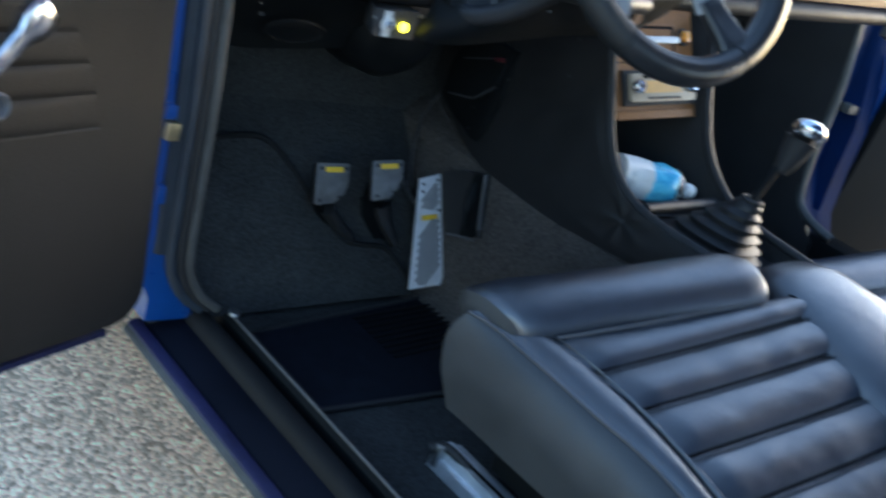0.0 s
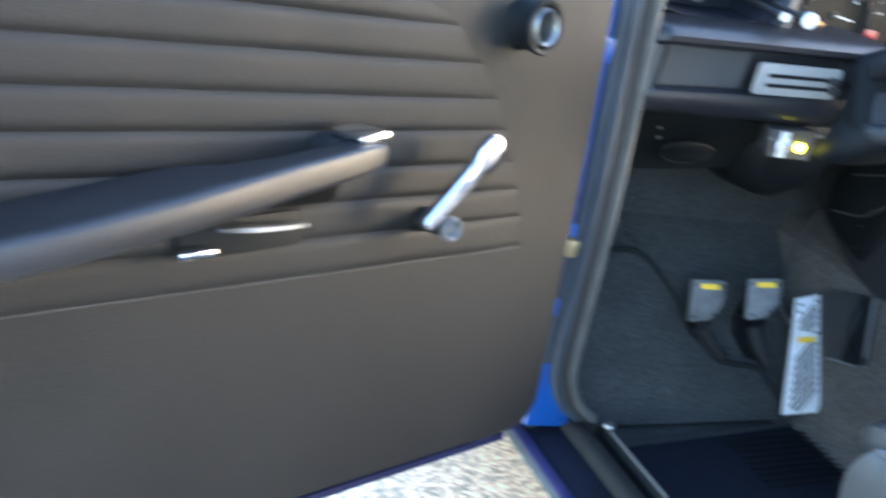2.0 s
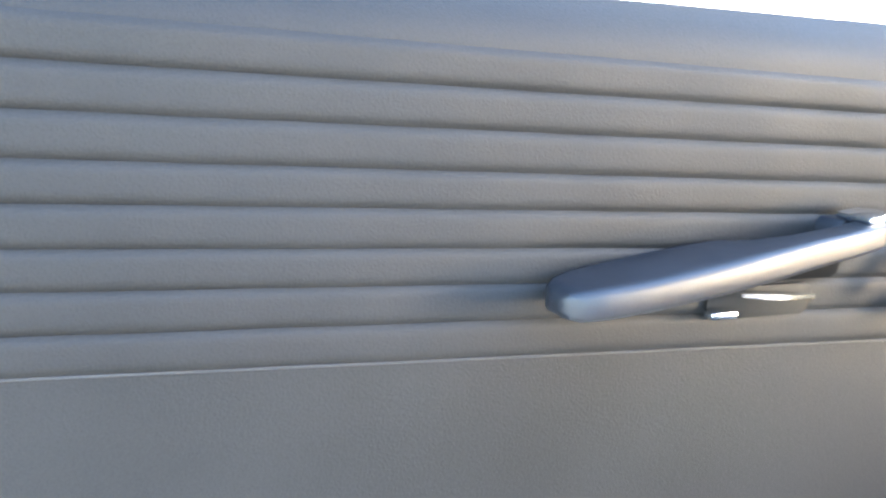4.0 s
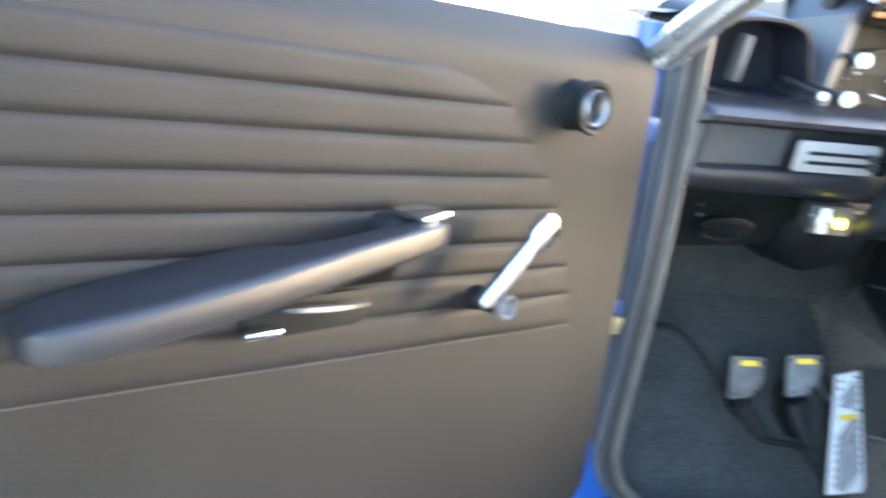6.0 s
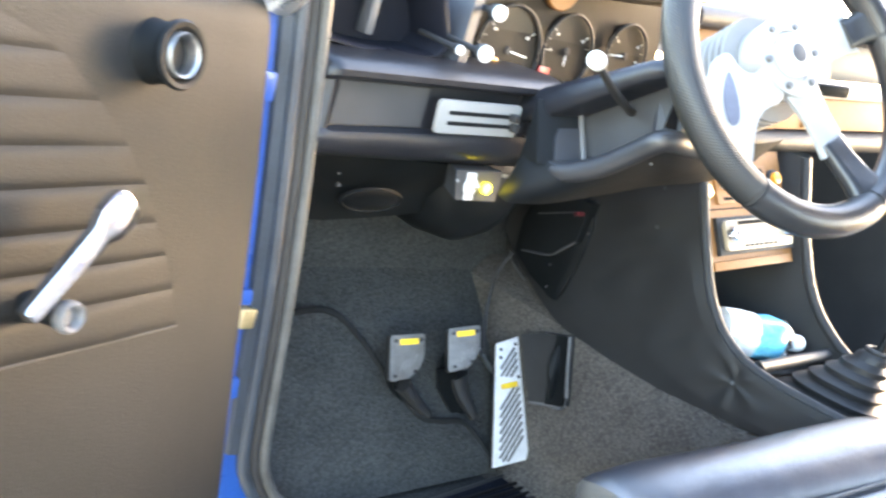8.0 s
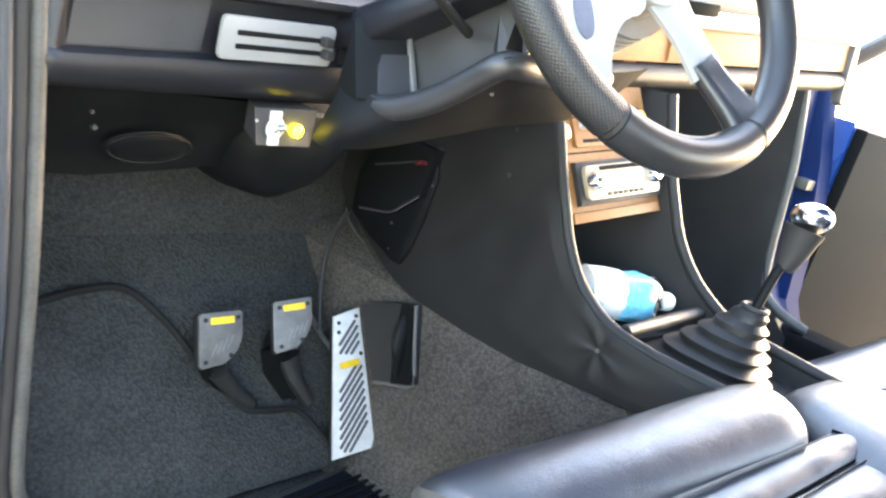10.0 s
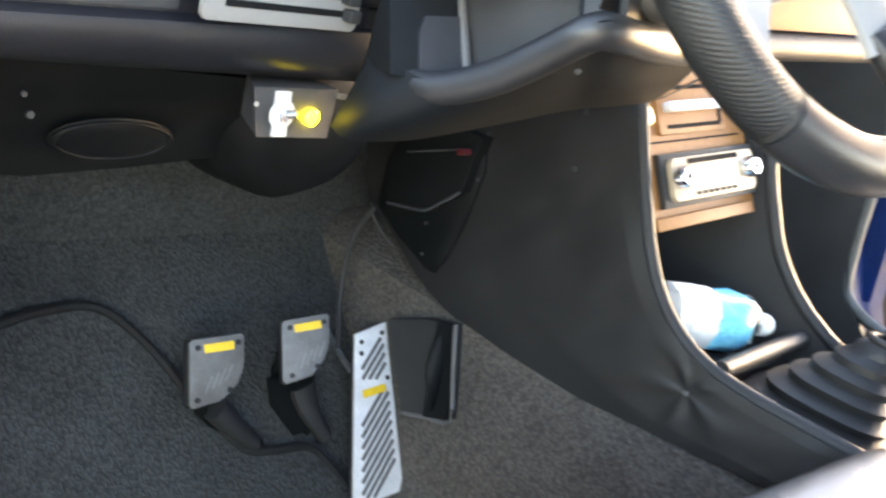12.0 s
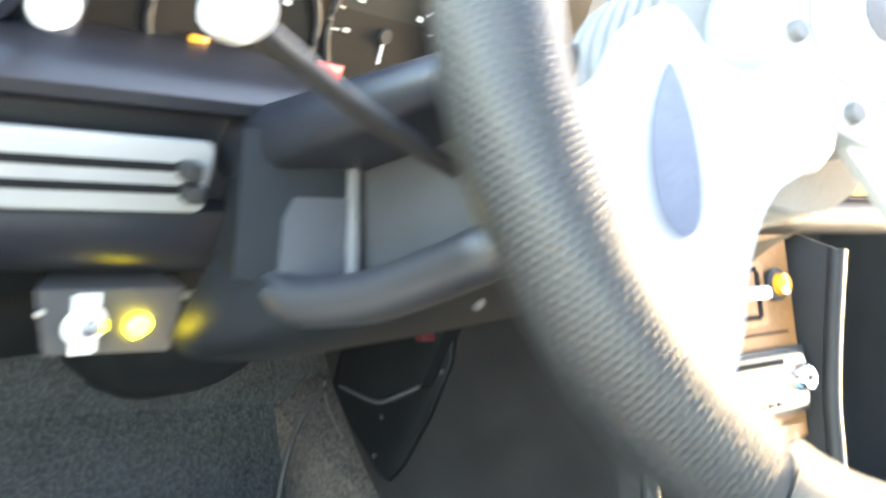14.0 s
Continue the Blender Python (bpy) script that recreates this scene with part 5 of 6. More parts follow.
part("shelf", prism([(0.628, -0.31), (0.832, -0.33), (0.832, 0.05), (0.628, 0.05)], 0.012, Matrix.Translation((0, 0, 0.648)), 0.0), VINYL, con)
part("shelf_lip", tube([(0.632, -0.320, 0.676), (0.73, -0.326, 0.684), (0.826, -0.334, 0.692)], 0.010, 10, 3), VINYL, con)
part("cavity_back", span(0.628, 0.832, 0.03, 0.05, 0.64, 0.96, 0.0), RUBBER, con)
part("gaiter_tray", ruled([(0.626, -0.33, 0.655), (0.73, -0.335, 0.655), (0.836, -0.345, 0.66)], [(0.626, -0.58, 0.645), (0.73, -0.58, 0.645), (0.836, -0.58, 0.65)], 3), VINYL, con)

radio = thing("car_radio", "champagne metal car radio with two knobs and amber display", "radio")
part("radio_frame", on_con(prism([(0.012, 0.022), (0.190, 0.022), (0.190, 0.080), (0.012, 0.080)], 0.008, None, 0.002)), RUBBER, radio)
part("face", on_con(prism(rounded(0.160, 0.046, 0.008, 4, 0.102, 0.051), 0.006, Matrix.Translation((0, 0, 0.008)), 0.002)), RADIOFACE, radio, "champagne metal radio face")
part("tape_slot", on_con(prism(rounded(0.098, 0.006, 0.001, 2, 0.10, 0.069), 0.0006, Matrix.Translation((0, 0, 0.0142)), 0)), BLACK, radio)
part("display", on_con(prism(rounded(0.09, 0.020, 0.002, 2, 0.10, 0.052), 0.0015, Matrix.Translation((0, 0, 0.0140)), 0.0)), AMBER, radio, "amber display window")
for xx in (0.036, 0.168):
    k = part("radio_knob", on_con(lathe([(0, 0), (0.013, 0), (0.0115, 0.010), (0.009, 0.013), (0, 0.013)], Matrix.Translation((xx, 0.053, 0.013)), 22)), CHROME, radio, "chrome knob")
    part("knob_dot", on_con(lathe([(0, 0.013), (0.004, 0.013), (0.003, 0.015), (0, 0.015)], Matrix.Translation((xx, 0.053, 0.013)), 12)), RUBBER, k)
for i in range(7):
    part("radio_button", on_con(box((0.0075, 0.0042, 0.003), Matrix.Translation((0.066 + i * 0.0118, 0.0335, 0.0145)), 0.0008)), RUBBER, radio)

# ---- bottle ----
bottle = thing("water_bottle", "crumpled clear plastic water bottle with blue label lying on shelf", "bottle")
B0, B1 = Vector((0.632, -0.215, 0.6935)), Vector((0.79, -0.298, 0.696))
bd = (B1 - B0).normalized()
BM = Matrix.Translation(B0) @ bd.to_track_quat("Z", "Y").to_matrix().to_4x4()


def wobble(bm, k):
    for v in bm.verts:
        n = (noise.noise(v.co * 60) + 0.5 * noise.noise(v.co * 170)) * k
        v.co.x *= 1 + n
        v.co.y *= 1 + n
    bmesh.ops.transform(bm, matrix=BM, verts=bm.verts)
    return bm


pr = [(0, 0.0), (0.022, 0.0), (0.031, 0.006), (0.0325, 0.014)]
for i in range(5):
    pr += [(0.0325, 0.018 + i * 0.008), (0.0305, 0.022 + i * 0.008)]
pr += [(0.0325, 0.060), (0.0325, 0.134), (0.0305, 0.141), (0.024, 0.150), (0.0165, 0.157), (0.0118, 0.160), (0.0118, 0.168), (0, 0.168)]
sk = part("bottle_skin", wobble(lathe(pr, None, 30), 0.2), PET, bottle)
sk.visible_shadow = False
for z0, z1, mat, note in ((0.030, 0.0855, WHITE, "white part of the label"), (0.086, 0.133, LABEL, "light blue label")):
    part("bottle_label", wobble(lathe([(0.0332, z0), (0.0337, z0 + 0.002), (0.0337, (z0 + z1) / 2), (0.0337, z1 - 0.002), (0.0330, z1), (0.0326, z1 - 0.002), (0.0326, z0 + 0.002)], None, 30), 0.2), mat, bottle, note)
for i in range(9):      # moulded ribs twist round the shoulder, white and black for sparkles and dark reflections
    pts = []
    for j in range(6):
        a, t = 2 * math.pi * i / 9 + 0.12 * j, j / 5
        pts.append(((0.0318 - 0.0165 * t ** 1.4) * math.cos(a), (0.0318 - 0.0165 * t ** 1.4) * math.sin(a), 0.1375 + 0.0195 * t))
    part("shoulder_glint_rib", wobble(tube(pts, 0.0017, 6, 1), 0.2), WHITE if i % 2 else UNDER, bottle)
part("bottle_cap", wobble(lathe([(0, 0.165), (0.0128, 0.165), (0.0135, 0.168), (0.0135, 0.179), (0.0115, 0.184), (0.006, 0.186), (0, 0.186)], None, 24), 0.0), WHITE, bottle, "white screw cap")

# ---- gear lever ----
gear = thing("gear_lever", "chrome-topped gear lever in pleated black gaiter", "gear lever")
gb, gt = Vector((0.713, -0.405, 0.655)), Vector((0.727, -0.430, 0.752))
rings = []
for i in range(13):
    t = i / 12
    c = gb.lerp(gt, t)
    k = (0.075 * (1 - t) + 0.016 * t) * (1.0 + (0.10 if i % 2 else -0.08)) if i < 12 else 0.015
    ring = []
    for j in range(24):
        a = 2 * math.pi * j / 24
        ca, sa = math.cos(a), math.sin(a)
        e = 0.55 + 0.45 * t
        ring.append(c + Vector((abs(ca) ** e * (1 if ca > 0 else -1) * k * 0.95, abs(sa) ** e * (1 if sa > 0 else -1) * k, 0)))
    rings.append(ring)
part("gaiter", loft(rings), CONVINYL, gear, "pleated black leather gaiter")
part("gaiter_collar", tube([gt + Vector((0.015 * math.cos(i * math.pi / 6), 0.015 * math.sin(i * math.pi / 6), 0)) for i in range(12)], 0.004, 8, 2, True), RUBBER, gear)
part("stick", tube([gt - Vector((0, 0, 0.01)), (0.742, -0.433, 0.80), (0.758, -0.438, 0.83)], 0.0065, 12, 3), UNDER, gear)
ks = part("knob_sleeve", tube([(0.752, -0.436, 0.806), (0.758, -0.438, 0.83), (0.762, -0.440, 0.862)], lambda t: 0.0115 + 0.0145 * t, 18, 4), RUBBER, gear, "dark grey knob sleeve")
part("knob_top", lathe([(0, -0.014), (0.018, -0.012), (0.0255, -0.004), (0.027, 0.002), (0.025, 0.009), (0.018, 0.015), (0.008, 0.018), (0, 0.0185)], Matrix.Translation((0.764, -0.442, 0.876)) @ pose(0, 0, 0, -12, 22, 0), 28), CHROME, ks, "polished chrome knob top")

# ---- pedals ----
def pedal_plate(origin, across, down, cut, name, label, slots, bolts, badge, metal):
    """A metal foot plate in its own frame: x across, y down from its origin."""
    ex = Vector(across).normalized()
    ey = Vector(down)
    ey = (ey - ex * ex.dot(ey)).normalized()
    ez = ex.cross(ey).normalized()
    if ez.y > 0:
        ez = -ez
    m = Matrix(((ex.x, ey.x, ez.x, origin[0]), (ex.y, ey.y, ez.y, origin[1]), (ex.z, ey.z, ez.z, origin[2]), (0, 0, 0, 1)))
    t = thing(name, label, "pedal", group="foot pedals")
    pad = part("pad", prism(cut, 0.005, m, 0.0015), metal, t, "brushed aluminium plate")
    for (x0, y0, x1, y1, wd) in slots:
        d = math.degrees(math.atan2(y1 - y0, x1 - x0))
        ll = math.hypot(x1 - x0, y1 - y0)
        part("slot", prism(rounded(ll, wd, wd * 0.45, 3), 0.0007, m @ Matrix.Translation(((x0 + x1) / 2, (y0 + y1) / 2, 0.0049)) @ pose(0, 0, 0, 0, 0, d), 0), GREY if wd > 0.003 else PADLITE, pad)
    for x, y in bolts:
        part("bolt", lathe([(0, 0), (0.0032, 0), (0.0028, 0.002), (0, 0.0022)], m @ Matrix.Translation((x, y, 0.0049)), 10), RUBBER, pad)
    x, y, w, h, r = badge
    part("badge", prism(rounded(w, h, 0.001, 2), 0.0014, m @ Matrix.Translation((x, y, 0.0049)) @ pose(0, 0, 0, 0, 0, r), 0.0004), YELLOW, pad, "yellow badge")
    return t, m


def foot_pad(w, k):
    """The pad's outline: square shoulders, the toe side cut away in a curve, its foot set off by k."""
    raw = [(0.003, 0.0), (w - 0.003, 0.0), (w, 0.003), (w, 0.030), (w - 0.002, 0.040), (w - 0.008, 0.052), (w - 0.018, 0.061), (0.034, 0.067), (0.004, 0.070), (0.0, 0.066), (0.0, 0.003)]
    return [(x + k * y / 0.07, y) for x, y in raw]


sl = [(0.012 + i * 0.008, 0.056 - i * 0.003, 0.022 + i * 0.008, 0.040 - i * 0.003, 0.0022) for i in range(4)]
outline = foot_pad(0.0625, -0.006)
t, m = pedal_plate((0.3172, 0.0946, 0.5374), (0.0616, -0.0088, 0.0048), (-0.005, -0.0319, -0.0615), outline, "clutch_pedal", "aluminium clutch pedal pad on a black arm", sl, [(0.008, 0.009), (0.0545, 0.009), (0.003, 0.062), (0.040, 0.057)], (0.032, 0.011, 0.034, 0.009, 0), PADALU)
part("rubber_back", prism(outline, -0.012, m, 0.003), RUBBER, t)
part("arm", tube([(0.328, 0.080, 0.500), (0.338, 0.085, 0.470), (0.360, 0.088, 0.440), (0.395, 0.078, 0.415), (0.43, 0.066, 0.402)], 0.010, 8, 5, flat=0.6), UNDER, t)
outline = foot_pad(0.0570, -0.011)
t, m = pedal_plate((0.4398, 0.0946, 0.5435), (0.0525, -0.0178, 0.013), (-0.0124, -0.0365, -0.0593), outline, "brake_pedal", "aluminium brake pedal pad on a black arm", sl, [(0.008, 0.009), (0.049, 0.009), (0.001, 0.062), (0.032, 0.057)], (0.029, 0.011, 0.032, 0.009, 0), PADALU)
part("rubber_back", prism(outline, -0.012, m, 0.003), RUBBER, t)
part("arm", tube([(0.452, 0.085, 0.502), (0.458, 0.092, 0.47), (0.472, 0.088, 0.435), (0.505, 0.066, 0.402)], 0.010, 8, 5, flat=0.6), UNDER, t)
part("arm_web", loft([[(0.428, 0.075, 0.480), (0.470, 0.082, 0.480), (0.470, 0.088, 0.480), (0.428, 0.081, 0.480)], [(0.448, 0.078, 0.440), (0.492, 0.076, 0.445), (0.492, 0.082, 0.445), (0.448, 0.084, 0.440)], [(0.478, 0.064, 0.402), (0.508, 0.060, 0.404), (0.508, 0.066, 0.404), (0.478, 0.070, 0.402)]]), UNDER, t)
# throttle: wider at the heel, both ends cut aslant
gl = [(-0.0232, 0.0082), (0.0232, -0.0082), (0.0374, 0.1999), (-0.0374, 0.2151)]
sl = []
for c0, n, reach in ((0.030, 5, 0.064), (0.094, 9, 0.205)):
    for i in range(n):
        c = c0 + i * 0.0125
        hw = 0.0185 + 0.0125 * c / 0.2
        x0, x1 = -hw * 0.86, hw * 0.86
        y0, y1 = c - 1.25 * x0, c - 1.25 * x1
        if y0 > reach:
            x0, y0 = x0 + (y0 - reach) / 1.25, reach
        if y1 < c0 - 0.018:
            x1, y1 = x1 - (c0 - 0.018 - y1) / 1.25, c0 - 0.018
        if x1 - x0 > 0.008:
            sl.append((x0, y0, x1, y1, 0.0048))
t, m = pedal_plate((0.58565, 0.08595, 0.52015), (0.97285, -0.22953, -0.02961), (-0.15518, -0.55203, -0.81926), gl, "accelerator_pedal", "long slotted aluminium accelerator plate hinged at the floor", sl, [(-0.016, 0.018), (0.016, 0.006), (-0.017, 0.032), (0.021, 0.062)], (0.0, 0.078, 0.036, 0.0095, -13), ALU)
part("rubber_back", prism([(x * 0.96 + 0.001, y) for x, y in gl], -0.012, m, 0.003), RUBBER, t)
part("link_rod", tube([(0.57, 0.06, 0.46), (0.572, 0.10, 0.47), (0.575, 0.16, 0.50)], 0.004, 8, 3), STEEL, t)
# rubber boots at the pedal arms' feet
for p in ([(0.36, 0.085, 0.46), (0.39, 0.075, 0.43), (0.42, 0.065, 0.408)], [(0.49, 0.085, 0.46), (0.50, 0.07, 0.43), (0.52, 0.05, 0.40)]):
    part("pedal_gaiter", tube(p, lambda t: 0.026 - 0.012 * t, 12, 4, flat=0.6), RUBBER, car)
# rubber kick flap by the throttle
flap = thing("kick_flap", "black rubber kick flap fixed to the tunnel carpet", "flap")
part("flap_sheet", loft([[Vector((x - off, y, z)) for (y, z) in ((0.066, 0.541), (0.02, 0.566), (-0.030, 0.584), (-0.048, 0.53), (-0.065, 0.474), (-0.03, 0.458), (0.004, 0.444), (0.035, 0.49))] for x, off in ((0.606, 0.0), (0.606, 0.010), (0.606, 0.013))]), RUBBER, flap)
part("flap_edge", tube([(0.593, -0.030, 0.584), (0.592, -0.048, 0.53), (0.593, -0.065, 0.474), (0.594, -0.03, 0.458), (0.595, 0.004, 0.444)], 0.003, 8, 3), GREY, flap)
part("flap_face", loft([[Vector((x, y, z)) for (y, z) in ((-0.008, 0.577), (-0.030, 0.583), (-0.048, 0.53), (-0.064, 0.475), (-0.03, 0.46), (-0.016, 0.52))] for x in (0.594, 0.588)]), UNDER, flap, "worn grey padded face")
part("flap_fold", tube([(0.592, -0.018, 0.565), (0.588, -0.028, 0.52), (0.592, -0.035, 0.47)], lambda t: 0.004 + 0.013 * math.sin(math.pi * t), 10, 4, flat=0.6), UNDER, flap)

# ---- floor mat ----
mat = thing("floor_mat", "dark navy floor mat with ribbed heel pad", "mat")
part("mat_sheet", prism([(0.158, -0.25), (0.40, -0.272), (0.53, -0.27), (0.585, -0.2), (0.59, -0.02), (0.47, -0.032), (0.160, -0.06)], 0.008, Matrix.Translation((0, 0, 0.3155)), 0.003), MATRUG, mat)
part("mat_binding", tube([(x, y, 0.323) for x, y in ((0.158, -0.25), (0.40, -0.272), (0.53, -0.27), (0.585, -0.2), (0.59, -0.02), (0.47, -0.032), (0.160, -0.06), (0.158, -0.25))], 0.004, 8, 1), RUBBER, mat)
for i in range(9):
    part("heel_rib", box((0.20, 0.006, 0.004), pose(0.465, -0.055 - i * 0.014, 0.3255, 0, 0, 3), 0.0015), UNDER, mat)

# ---- seats ----
seat = thing("driver_seat", "black leather bucket seat with horizontal pleats and front roll", "car seat")
SL, SR, SB = Vector((0.226, -0.36, 0.600)), Vector((0.60, -0.487, 0.700)), Vector((0.21, -0.72, 0.555))
sx = (SR - SL).normalized()
sy = (SB - SL)
sy = (sy - sx * sx.dot(sy)).normalized()
sz = sx.cross(sy)
if sz.z < 0:
    sz = -sz
SM = Matrix(((sx.x, sy.x, sz.x, SL.x), (sx.y, sy.y, sz.y, SL.y), (sx.z, sy.z, sz.z, SL.z), (0, 0, 0, 1)))


def on_seat(bm):
    bmesh.ops.transform(bm, matrix=SM, verts=bm.verts)
    return bm


def squashed(cx, cz, rx, rz, y, p=0.7, n=22):
    out = []
    for i in range(n):
        a = 2 * math.pi * i / n
        c, s = math.cos(a), math.sin(a)
        out.append((cx + rx * abs(c) ** p * (1 if c > 0 else -1), y, cz + rz * abs(s) ** p * (1 if s > 0 else -1)))
    return out


# front roll, its near end cut on the slant
rings = []
for x, k in ((-0.012, 0.80), (-0.006, 0.90), (0.004, 0.96), (0.05, 1.0), (0.12, 1.0), (0.21, 0.985), (0.30, 1.0), (0.385, 1.0), (0.410, 0.97), (0.422, 0.86), (0.428, 0.6)):
    ring = []
    for i in range(24):
        a = 2 * math.pi * i / 24
        cy, cz = 0.055 * k * math.cos(a), -0.026 + 0.036 * k * math.sin(a)
        ring.append((x + 0.5 * max(0, cy + 0.03) * max(0, 1 - x / 0.2), 0.040 + cy, cz + 0.0015 * math.sin(x * 60 + cy * 40)))
    rings.append(ring)
part("front_roll", on_seat(loft(rings)), SEATHIDE, seat, "padded leather front roll")
part("roll_piping", on_seat(tube([(0.075, 0.099, -0.014), (0.2, 0.098, -0.012), (0.41, 0.090, -0.012)], 0.0022, 8, 4)), GREY, seat)
# pleated insert
LL = [(0.080, 0.098), (0.110, 0.158), (0.139, 0.222), (0.156, 0.295), (0.168, 0.368), (0.172, 0.44), (0.172, 0.51)]
RL = [(0.430, 0.084), (0.456, 0.122), (0.456, 0.189), (0.447, 0.264), (0.444, 0.335), (0.44, 0.41), (0.44, 0.48)]
for j in range(len(LL) - 1):
    def pil(u, v, j=j):
        x0, y0 = LL[j][0] + (LL[j + 1][0] - LL[j][0]) * v, LL[j][1] + (LL[j + 1][1] - LL[j][1]) * v
        x1, y1 = RL[j][0] + (RL[j + 1][0] - RL[j][0]) * v, RL[j][1] + (RL[j + 1][1] - RL[j][1]) * v
        x0, x1 = x0 - 0.012, x1 + 0.038
        vb = 0.11
        if v < vb:
            prof = 0.62 * min(1.0, v / vb * 1.6) ** 0.5 - 0.10 * (v / vb) ** 4      # narrow welt under the seam
        else:
            q = (v - vb) / (1 - vb)
            prof = (0.52 + 0.48 * math.sin(0.5 * math.pi * min(1.0, q / 0.55))) * (1 - q ** 7)
        x, y = x0 + (x1 - x0) * u, y0 + (y1 - y0) * u
        wr = noise.noise(Vector((x * 16, y * 10, j))) * 0.0022 + noise.noise(Vector((x * 45, y * 30, j))) * 0.0007
        return (x, y, -0.0205 + (0.0105 + wr) * prof * min(1, u * 8 + 0.3) - 0.003 * math.sin(math.pi * u))
    part("cushion_pleat", on_seat(grid(pil, 36, 60)), SEATHIDE, seat)
# the thicker, near-black tubes put the pleat creases' shade in as colour
for j in range(1, len(LL)):
    for dv, r in ((-0.0012, 0.0021), (0.0072, 0.0009)):
        a0, a1 = Vector((*LL[j], 0)), Vector((*RL[j], 0))
        pts = []
        for i in range(9):
            p = a0.lerp(a1, i / 8)
            pts.append((p.x - 0.008 + 0.030 * i / 8, p.y + dv, (-0.0185 if dv < 0 else -0.0135) - 0.003 * math.sin(math.pi * i / 8)))
        part("cushion_seam", on_seat(tube(pts, r, 6, 1)), SHADEBLACK if dv < 0 else UNDER, seat)
# black tube for the shaded crease beside the far bolster
part("cushion_seam", on_seat(tube([(x + 0.032, y, -0.0150) for x, y in RL], 0.0022, 6, 4)), SHADEBLACK, seat)
# near bolster: an inner welt and a flat top between two seams
S0 = smooth_path([(0.056, 0.066, 0), (0.066, 0.082, 0), (0.107, 0.152, 0), (0.136, 0.229, 0), (0.155, 0.31, 0), (0.166, 0.36, 0), (0.172, 0.44, 0), (0.174, 0.53, 0)], 5)
S1 = smooth_path([(0.040, 0.046, 0), (0.055, 0.062, 0), (0.086, 0.118, 0), (0.116, 0.195, 0), (0.139, 0.283, 0), (0.149, 0.348, 0), (0.157, 0.43, 0), (0.160, 0.53, 0)], 5)
S2 = smooth_path([(-0.016, 0.030, 0), (0.006, 0.062, 0), (0.037, 0.134, 0), (0.071, 0.219, 0), (0.094, 0.272, 0), (0.109, 0.322, 0), (0.124, 0.41, 0), (0.130, 0.53, 0)], 5)


def between(a, b, n, z0, z1, puff, power=2.0):
    rings = []
    for p, q in zip(a, b):
        ring = []
        for i in range(n + 1):
            t = i / n
            c = p.lerp(q, t)
            ring.append((c.x, c.y, z0 + (z1 - z0) * t + puff * (1 - abs(2 * t - 1) ** power)))
        rings.append(ring)
    return loft(rings, closed=False)


part("inner_welt", on_seat(between(S0, S1, 8, -0.030, -0.020, 0.010)), SEATHIDE, seat)
part("side_bolster", on_seat(between(S1, S2, 10, -0.020, -0.022, 0.007)), SEATHIDE, seat, "leather side bolster")
part("bolster_piping", on_seat(tube([(p.x, p.y, -0.0195) for p in S1], 0.0018, 8, 1)), UNDER, seat)
part("bolster_piping", on_seat(tube([(p.x, p.y, -0.0205) for p in S2], 0.0026, 8, 1)), SEATHIDE, seat)
part("side_bolster", on_seat(loft([squashed(cx, cz, rx, rz, y, 0.75, 24) for y, cx, cz, rx, rz in ((0.005, 0.51, -0.055, 0.03, 0.02), (0.015, 0.52, -0.055, 0.055, 0.034), (0.05, 0.530, -0.050, 0.080, 0.040), (0.12, 0.536, -0.046, 0.093, 0.044), (0.25, 0.532, -0.040, 0.097, 0.047), (0.52, 0.525, -0.03, 0.097, 0.05), (0.56, 0.535, -0.03, 0.05, 0.04))])), SEATHIDE, seat)


# side of the cushion, rounding over from the outer seam to the seat frame
def skirt(u, v):
    p = SM @ Vector((*S2[min(len(S2) - 1, int(u * (len(S2) - 1)))][:2], -0.022))
    q = Vector((0.228 + 0.03 * u, p.y - 0.03 * (1 - u) + 0.015, 0.425 - 0.012 * u))
    r = p.lerp(q, v ** 1.15)
    r.x += -(0.014 + 0.026 * u) * math.sin(math.pi * min(1, v ** 0.7)) + 0.0025 * noise.noise(Vector((u * 5, v * 3, 0)))
    r.y += 0.020 * (1 - u) ** 6 * math.sin(math.pi * v)
    return r


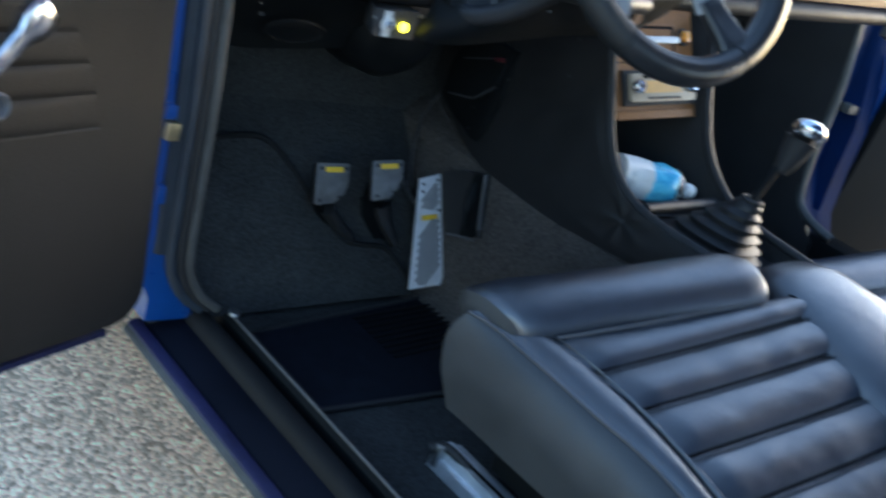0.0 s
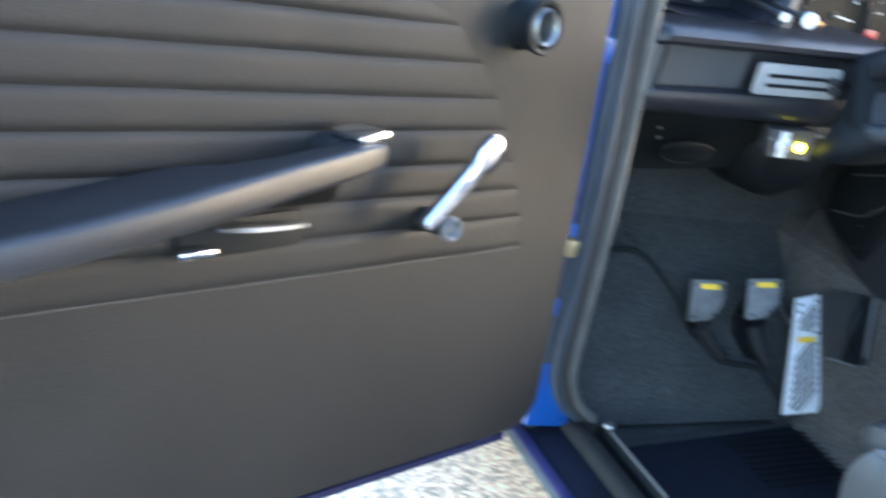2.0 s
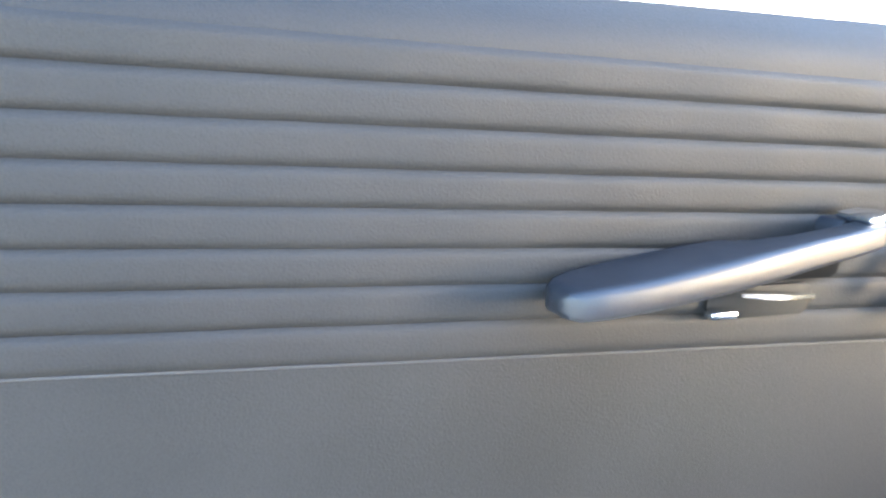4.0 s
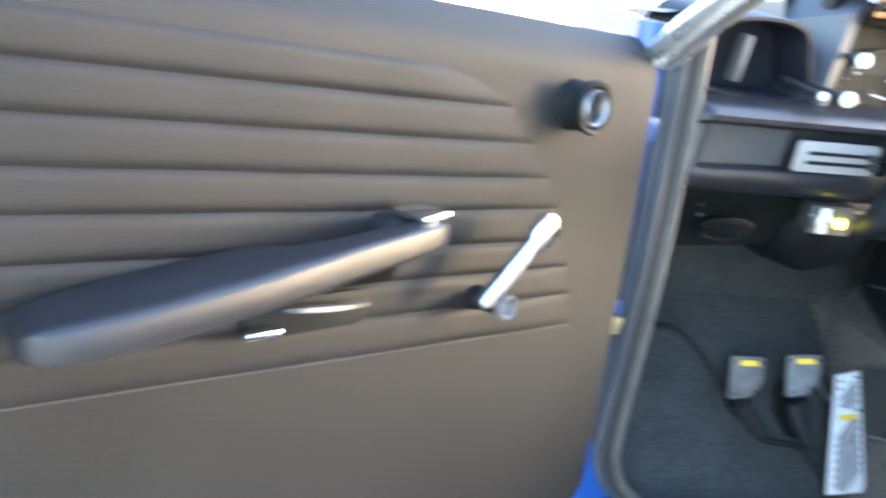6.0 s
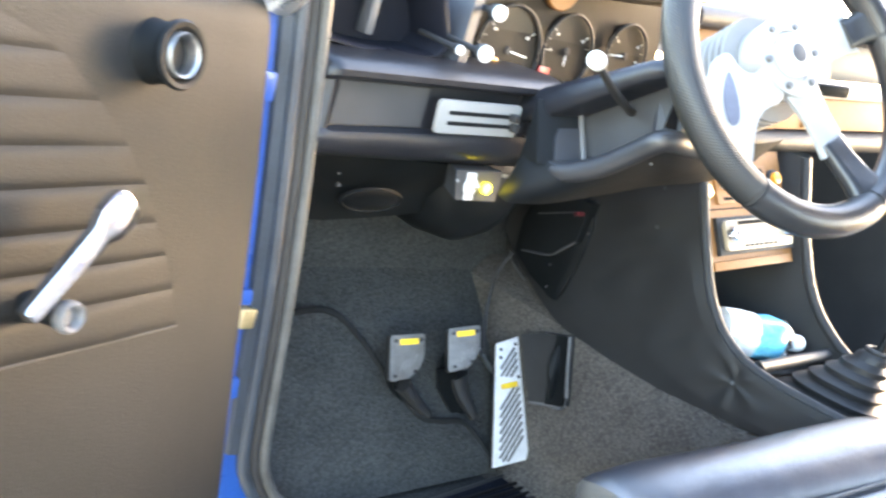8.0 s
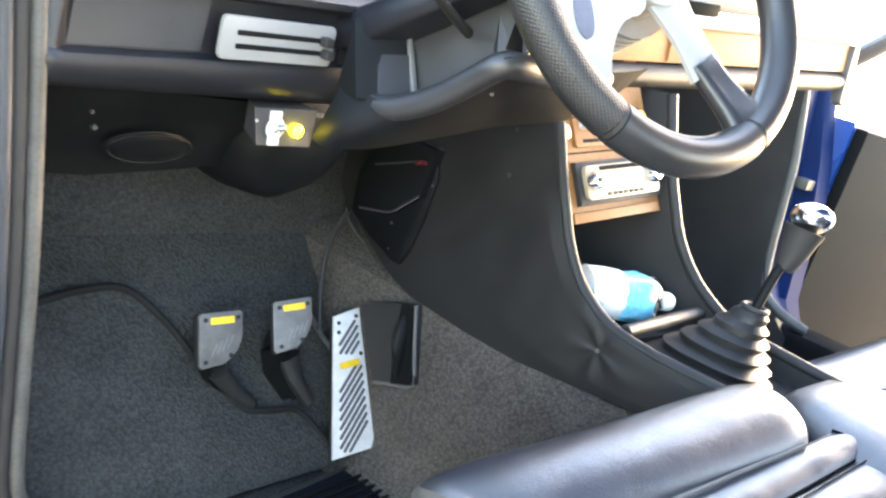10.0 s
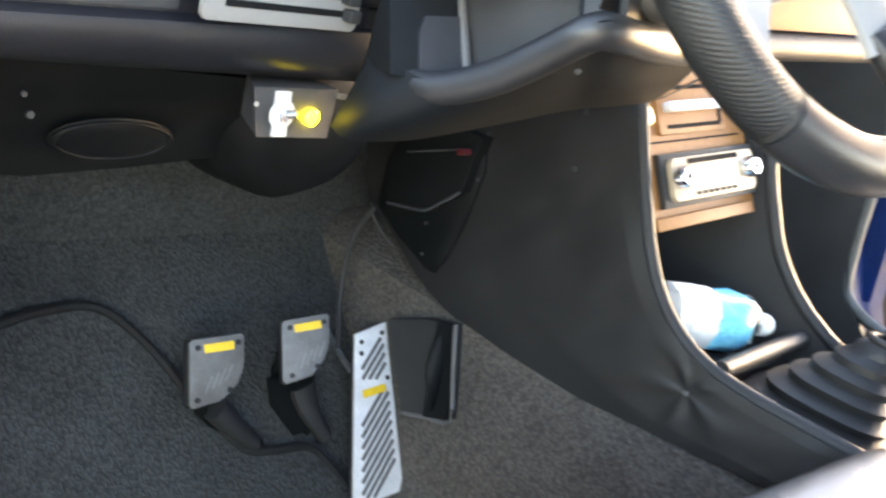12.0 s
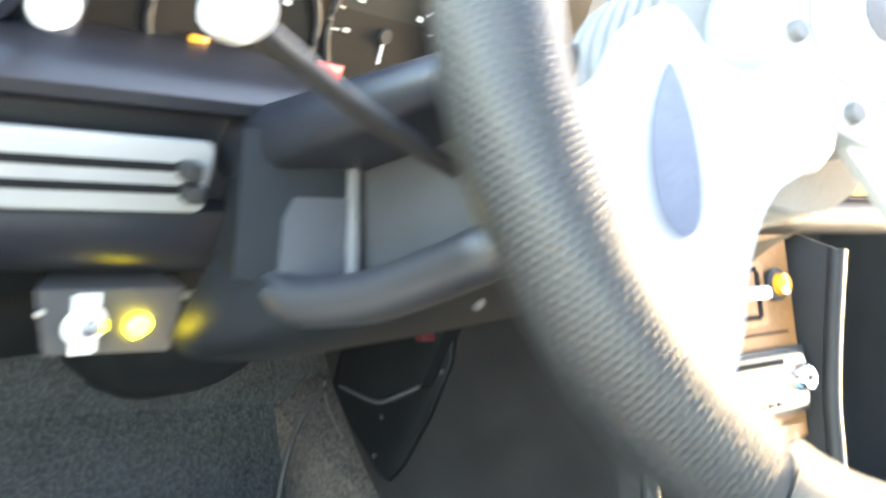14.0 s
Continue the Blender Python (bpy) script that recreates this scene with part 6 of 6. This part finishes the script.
part("side_skirt", grid(skirt, len(S2) - 1, 18), SKIRT, seat, "grey-black leather seat side")
part("front_skirt", ruled([SM @ Vector((x, 0.02, -0.05)) for x in (-0.016, 0.1, 0.25, 0.43)], [Vector((0.232, -0.41, 0.43)), Vector((0.36, -0.43, 0.42)), Vector((0.47, -0.46, 0.42)), Vector((0.58, -0.50, 0.42))], 6, 0.012, (0, 1, 0)), SKIRT, seat)
def gusset(u, v):
    a, k = 2 * math.pi * v, 0.83 * u
    cy, cz = 0.055 * k * math.cos(a), -0.026 + 0.036 * k * math.sin(a)
    return (-0.0125 - 0.005 * (1 - u * u) + 0.5 * max(0, cy + 0.03), 0.040 + cy, cz)


part("end_cap", on_seat(grid(gusset, 6, 24)), SKIRT, seat, "grey leather end gusset")
part("backrest", loft([[Vector((0.45 + 0.24 * math.cos(a) * k, y - 0.06 * math.sin(a) * k, z)) for a in [2 * math.pi * i / 20 for i in range(20)]] for y, z, k in ((-1.02, 0.56, 0.8), (-1.03, 0.62, 1.0), (-1.12, 0.85, 1.0), (-1.20, 1.05, 0.92), (-1.22, 1.12, 0.6))]), LEATHER, seat)
part("seat_base", loft([[(0.305, -0.45, 0.345), (0.56, -0.5, 0.345), (0.56, -1.0, 0.345), (0.305, -1.0, 0.345)], [(0.29, -0.45, 0.44), (0.56, -0.5, 0.46), (0.56, -1.0, 0.46), (0.29, -1.0, 0.44)]]), UNDER, seat)
for x in (0.275, 0.55):
    rl = part("seat_rail", strip([(x - 0.024, 0.3155), (x + 0.034, 0.3155), (x + 0.034, 0.336), (x + 0.024, 0.338), (x + 0.022, 0.331), (x + 0.014, 0.331), (x + 0.012, 0.347), (x - 0.012, 0.347), (x - 0.014, 0.334), (x - 0.024, 0.333)], -0.388, -1.05), RAILSTEEL, seat, "bare steel seat rail")
    part("rail_groove", strip([(x - 0.003, 0.3465), (x + 0.003, 0.3465), (x + 0.003, 0.3485), (x - 0.003, 0.3485)], -0.41, -1.05), BLACK, rl)
part("rail_lever", tube([(0.245, -0.385, 0.345), (0.262, -0.40, 0.352), (0.272, -0.44, 0.345)], 0.007, 10, 4), RUBBER, seat)
part("rail_stop", box((0.02, 0.012, 0.035), Matrix.Translation((0.258, -0.396, 0.338)), 0.003), STEEL, seat)
far = copy_thing(seat, Matrix.Translation((0.81, -0.01, -0.03)))
far.name = "passenger_seat"
far["label"] = "black leather passenger seat beyond the console"
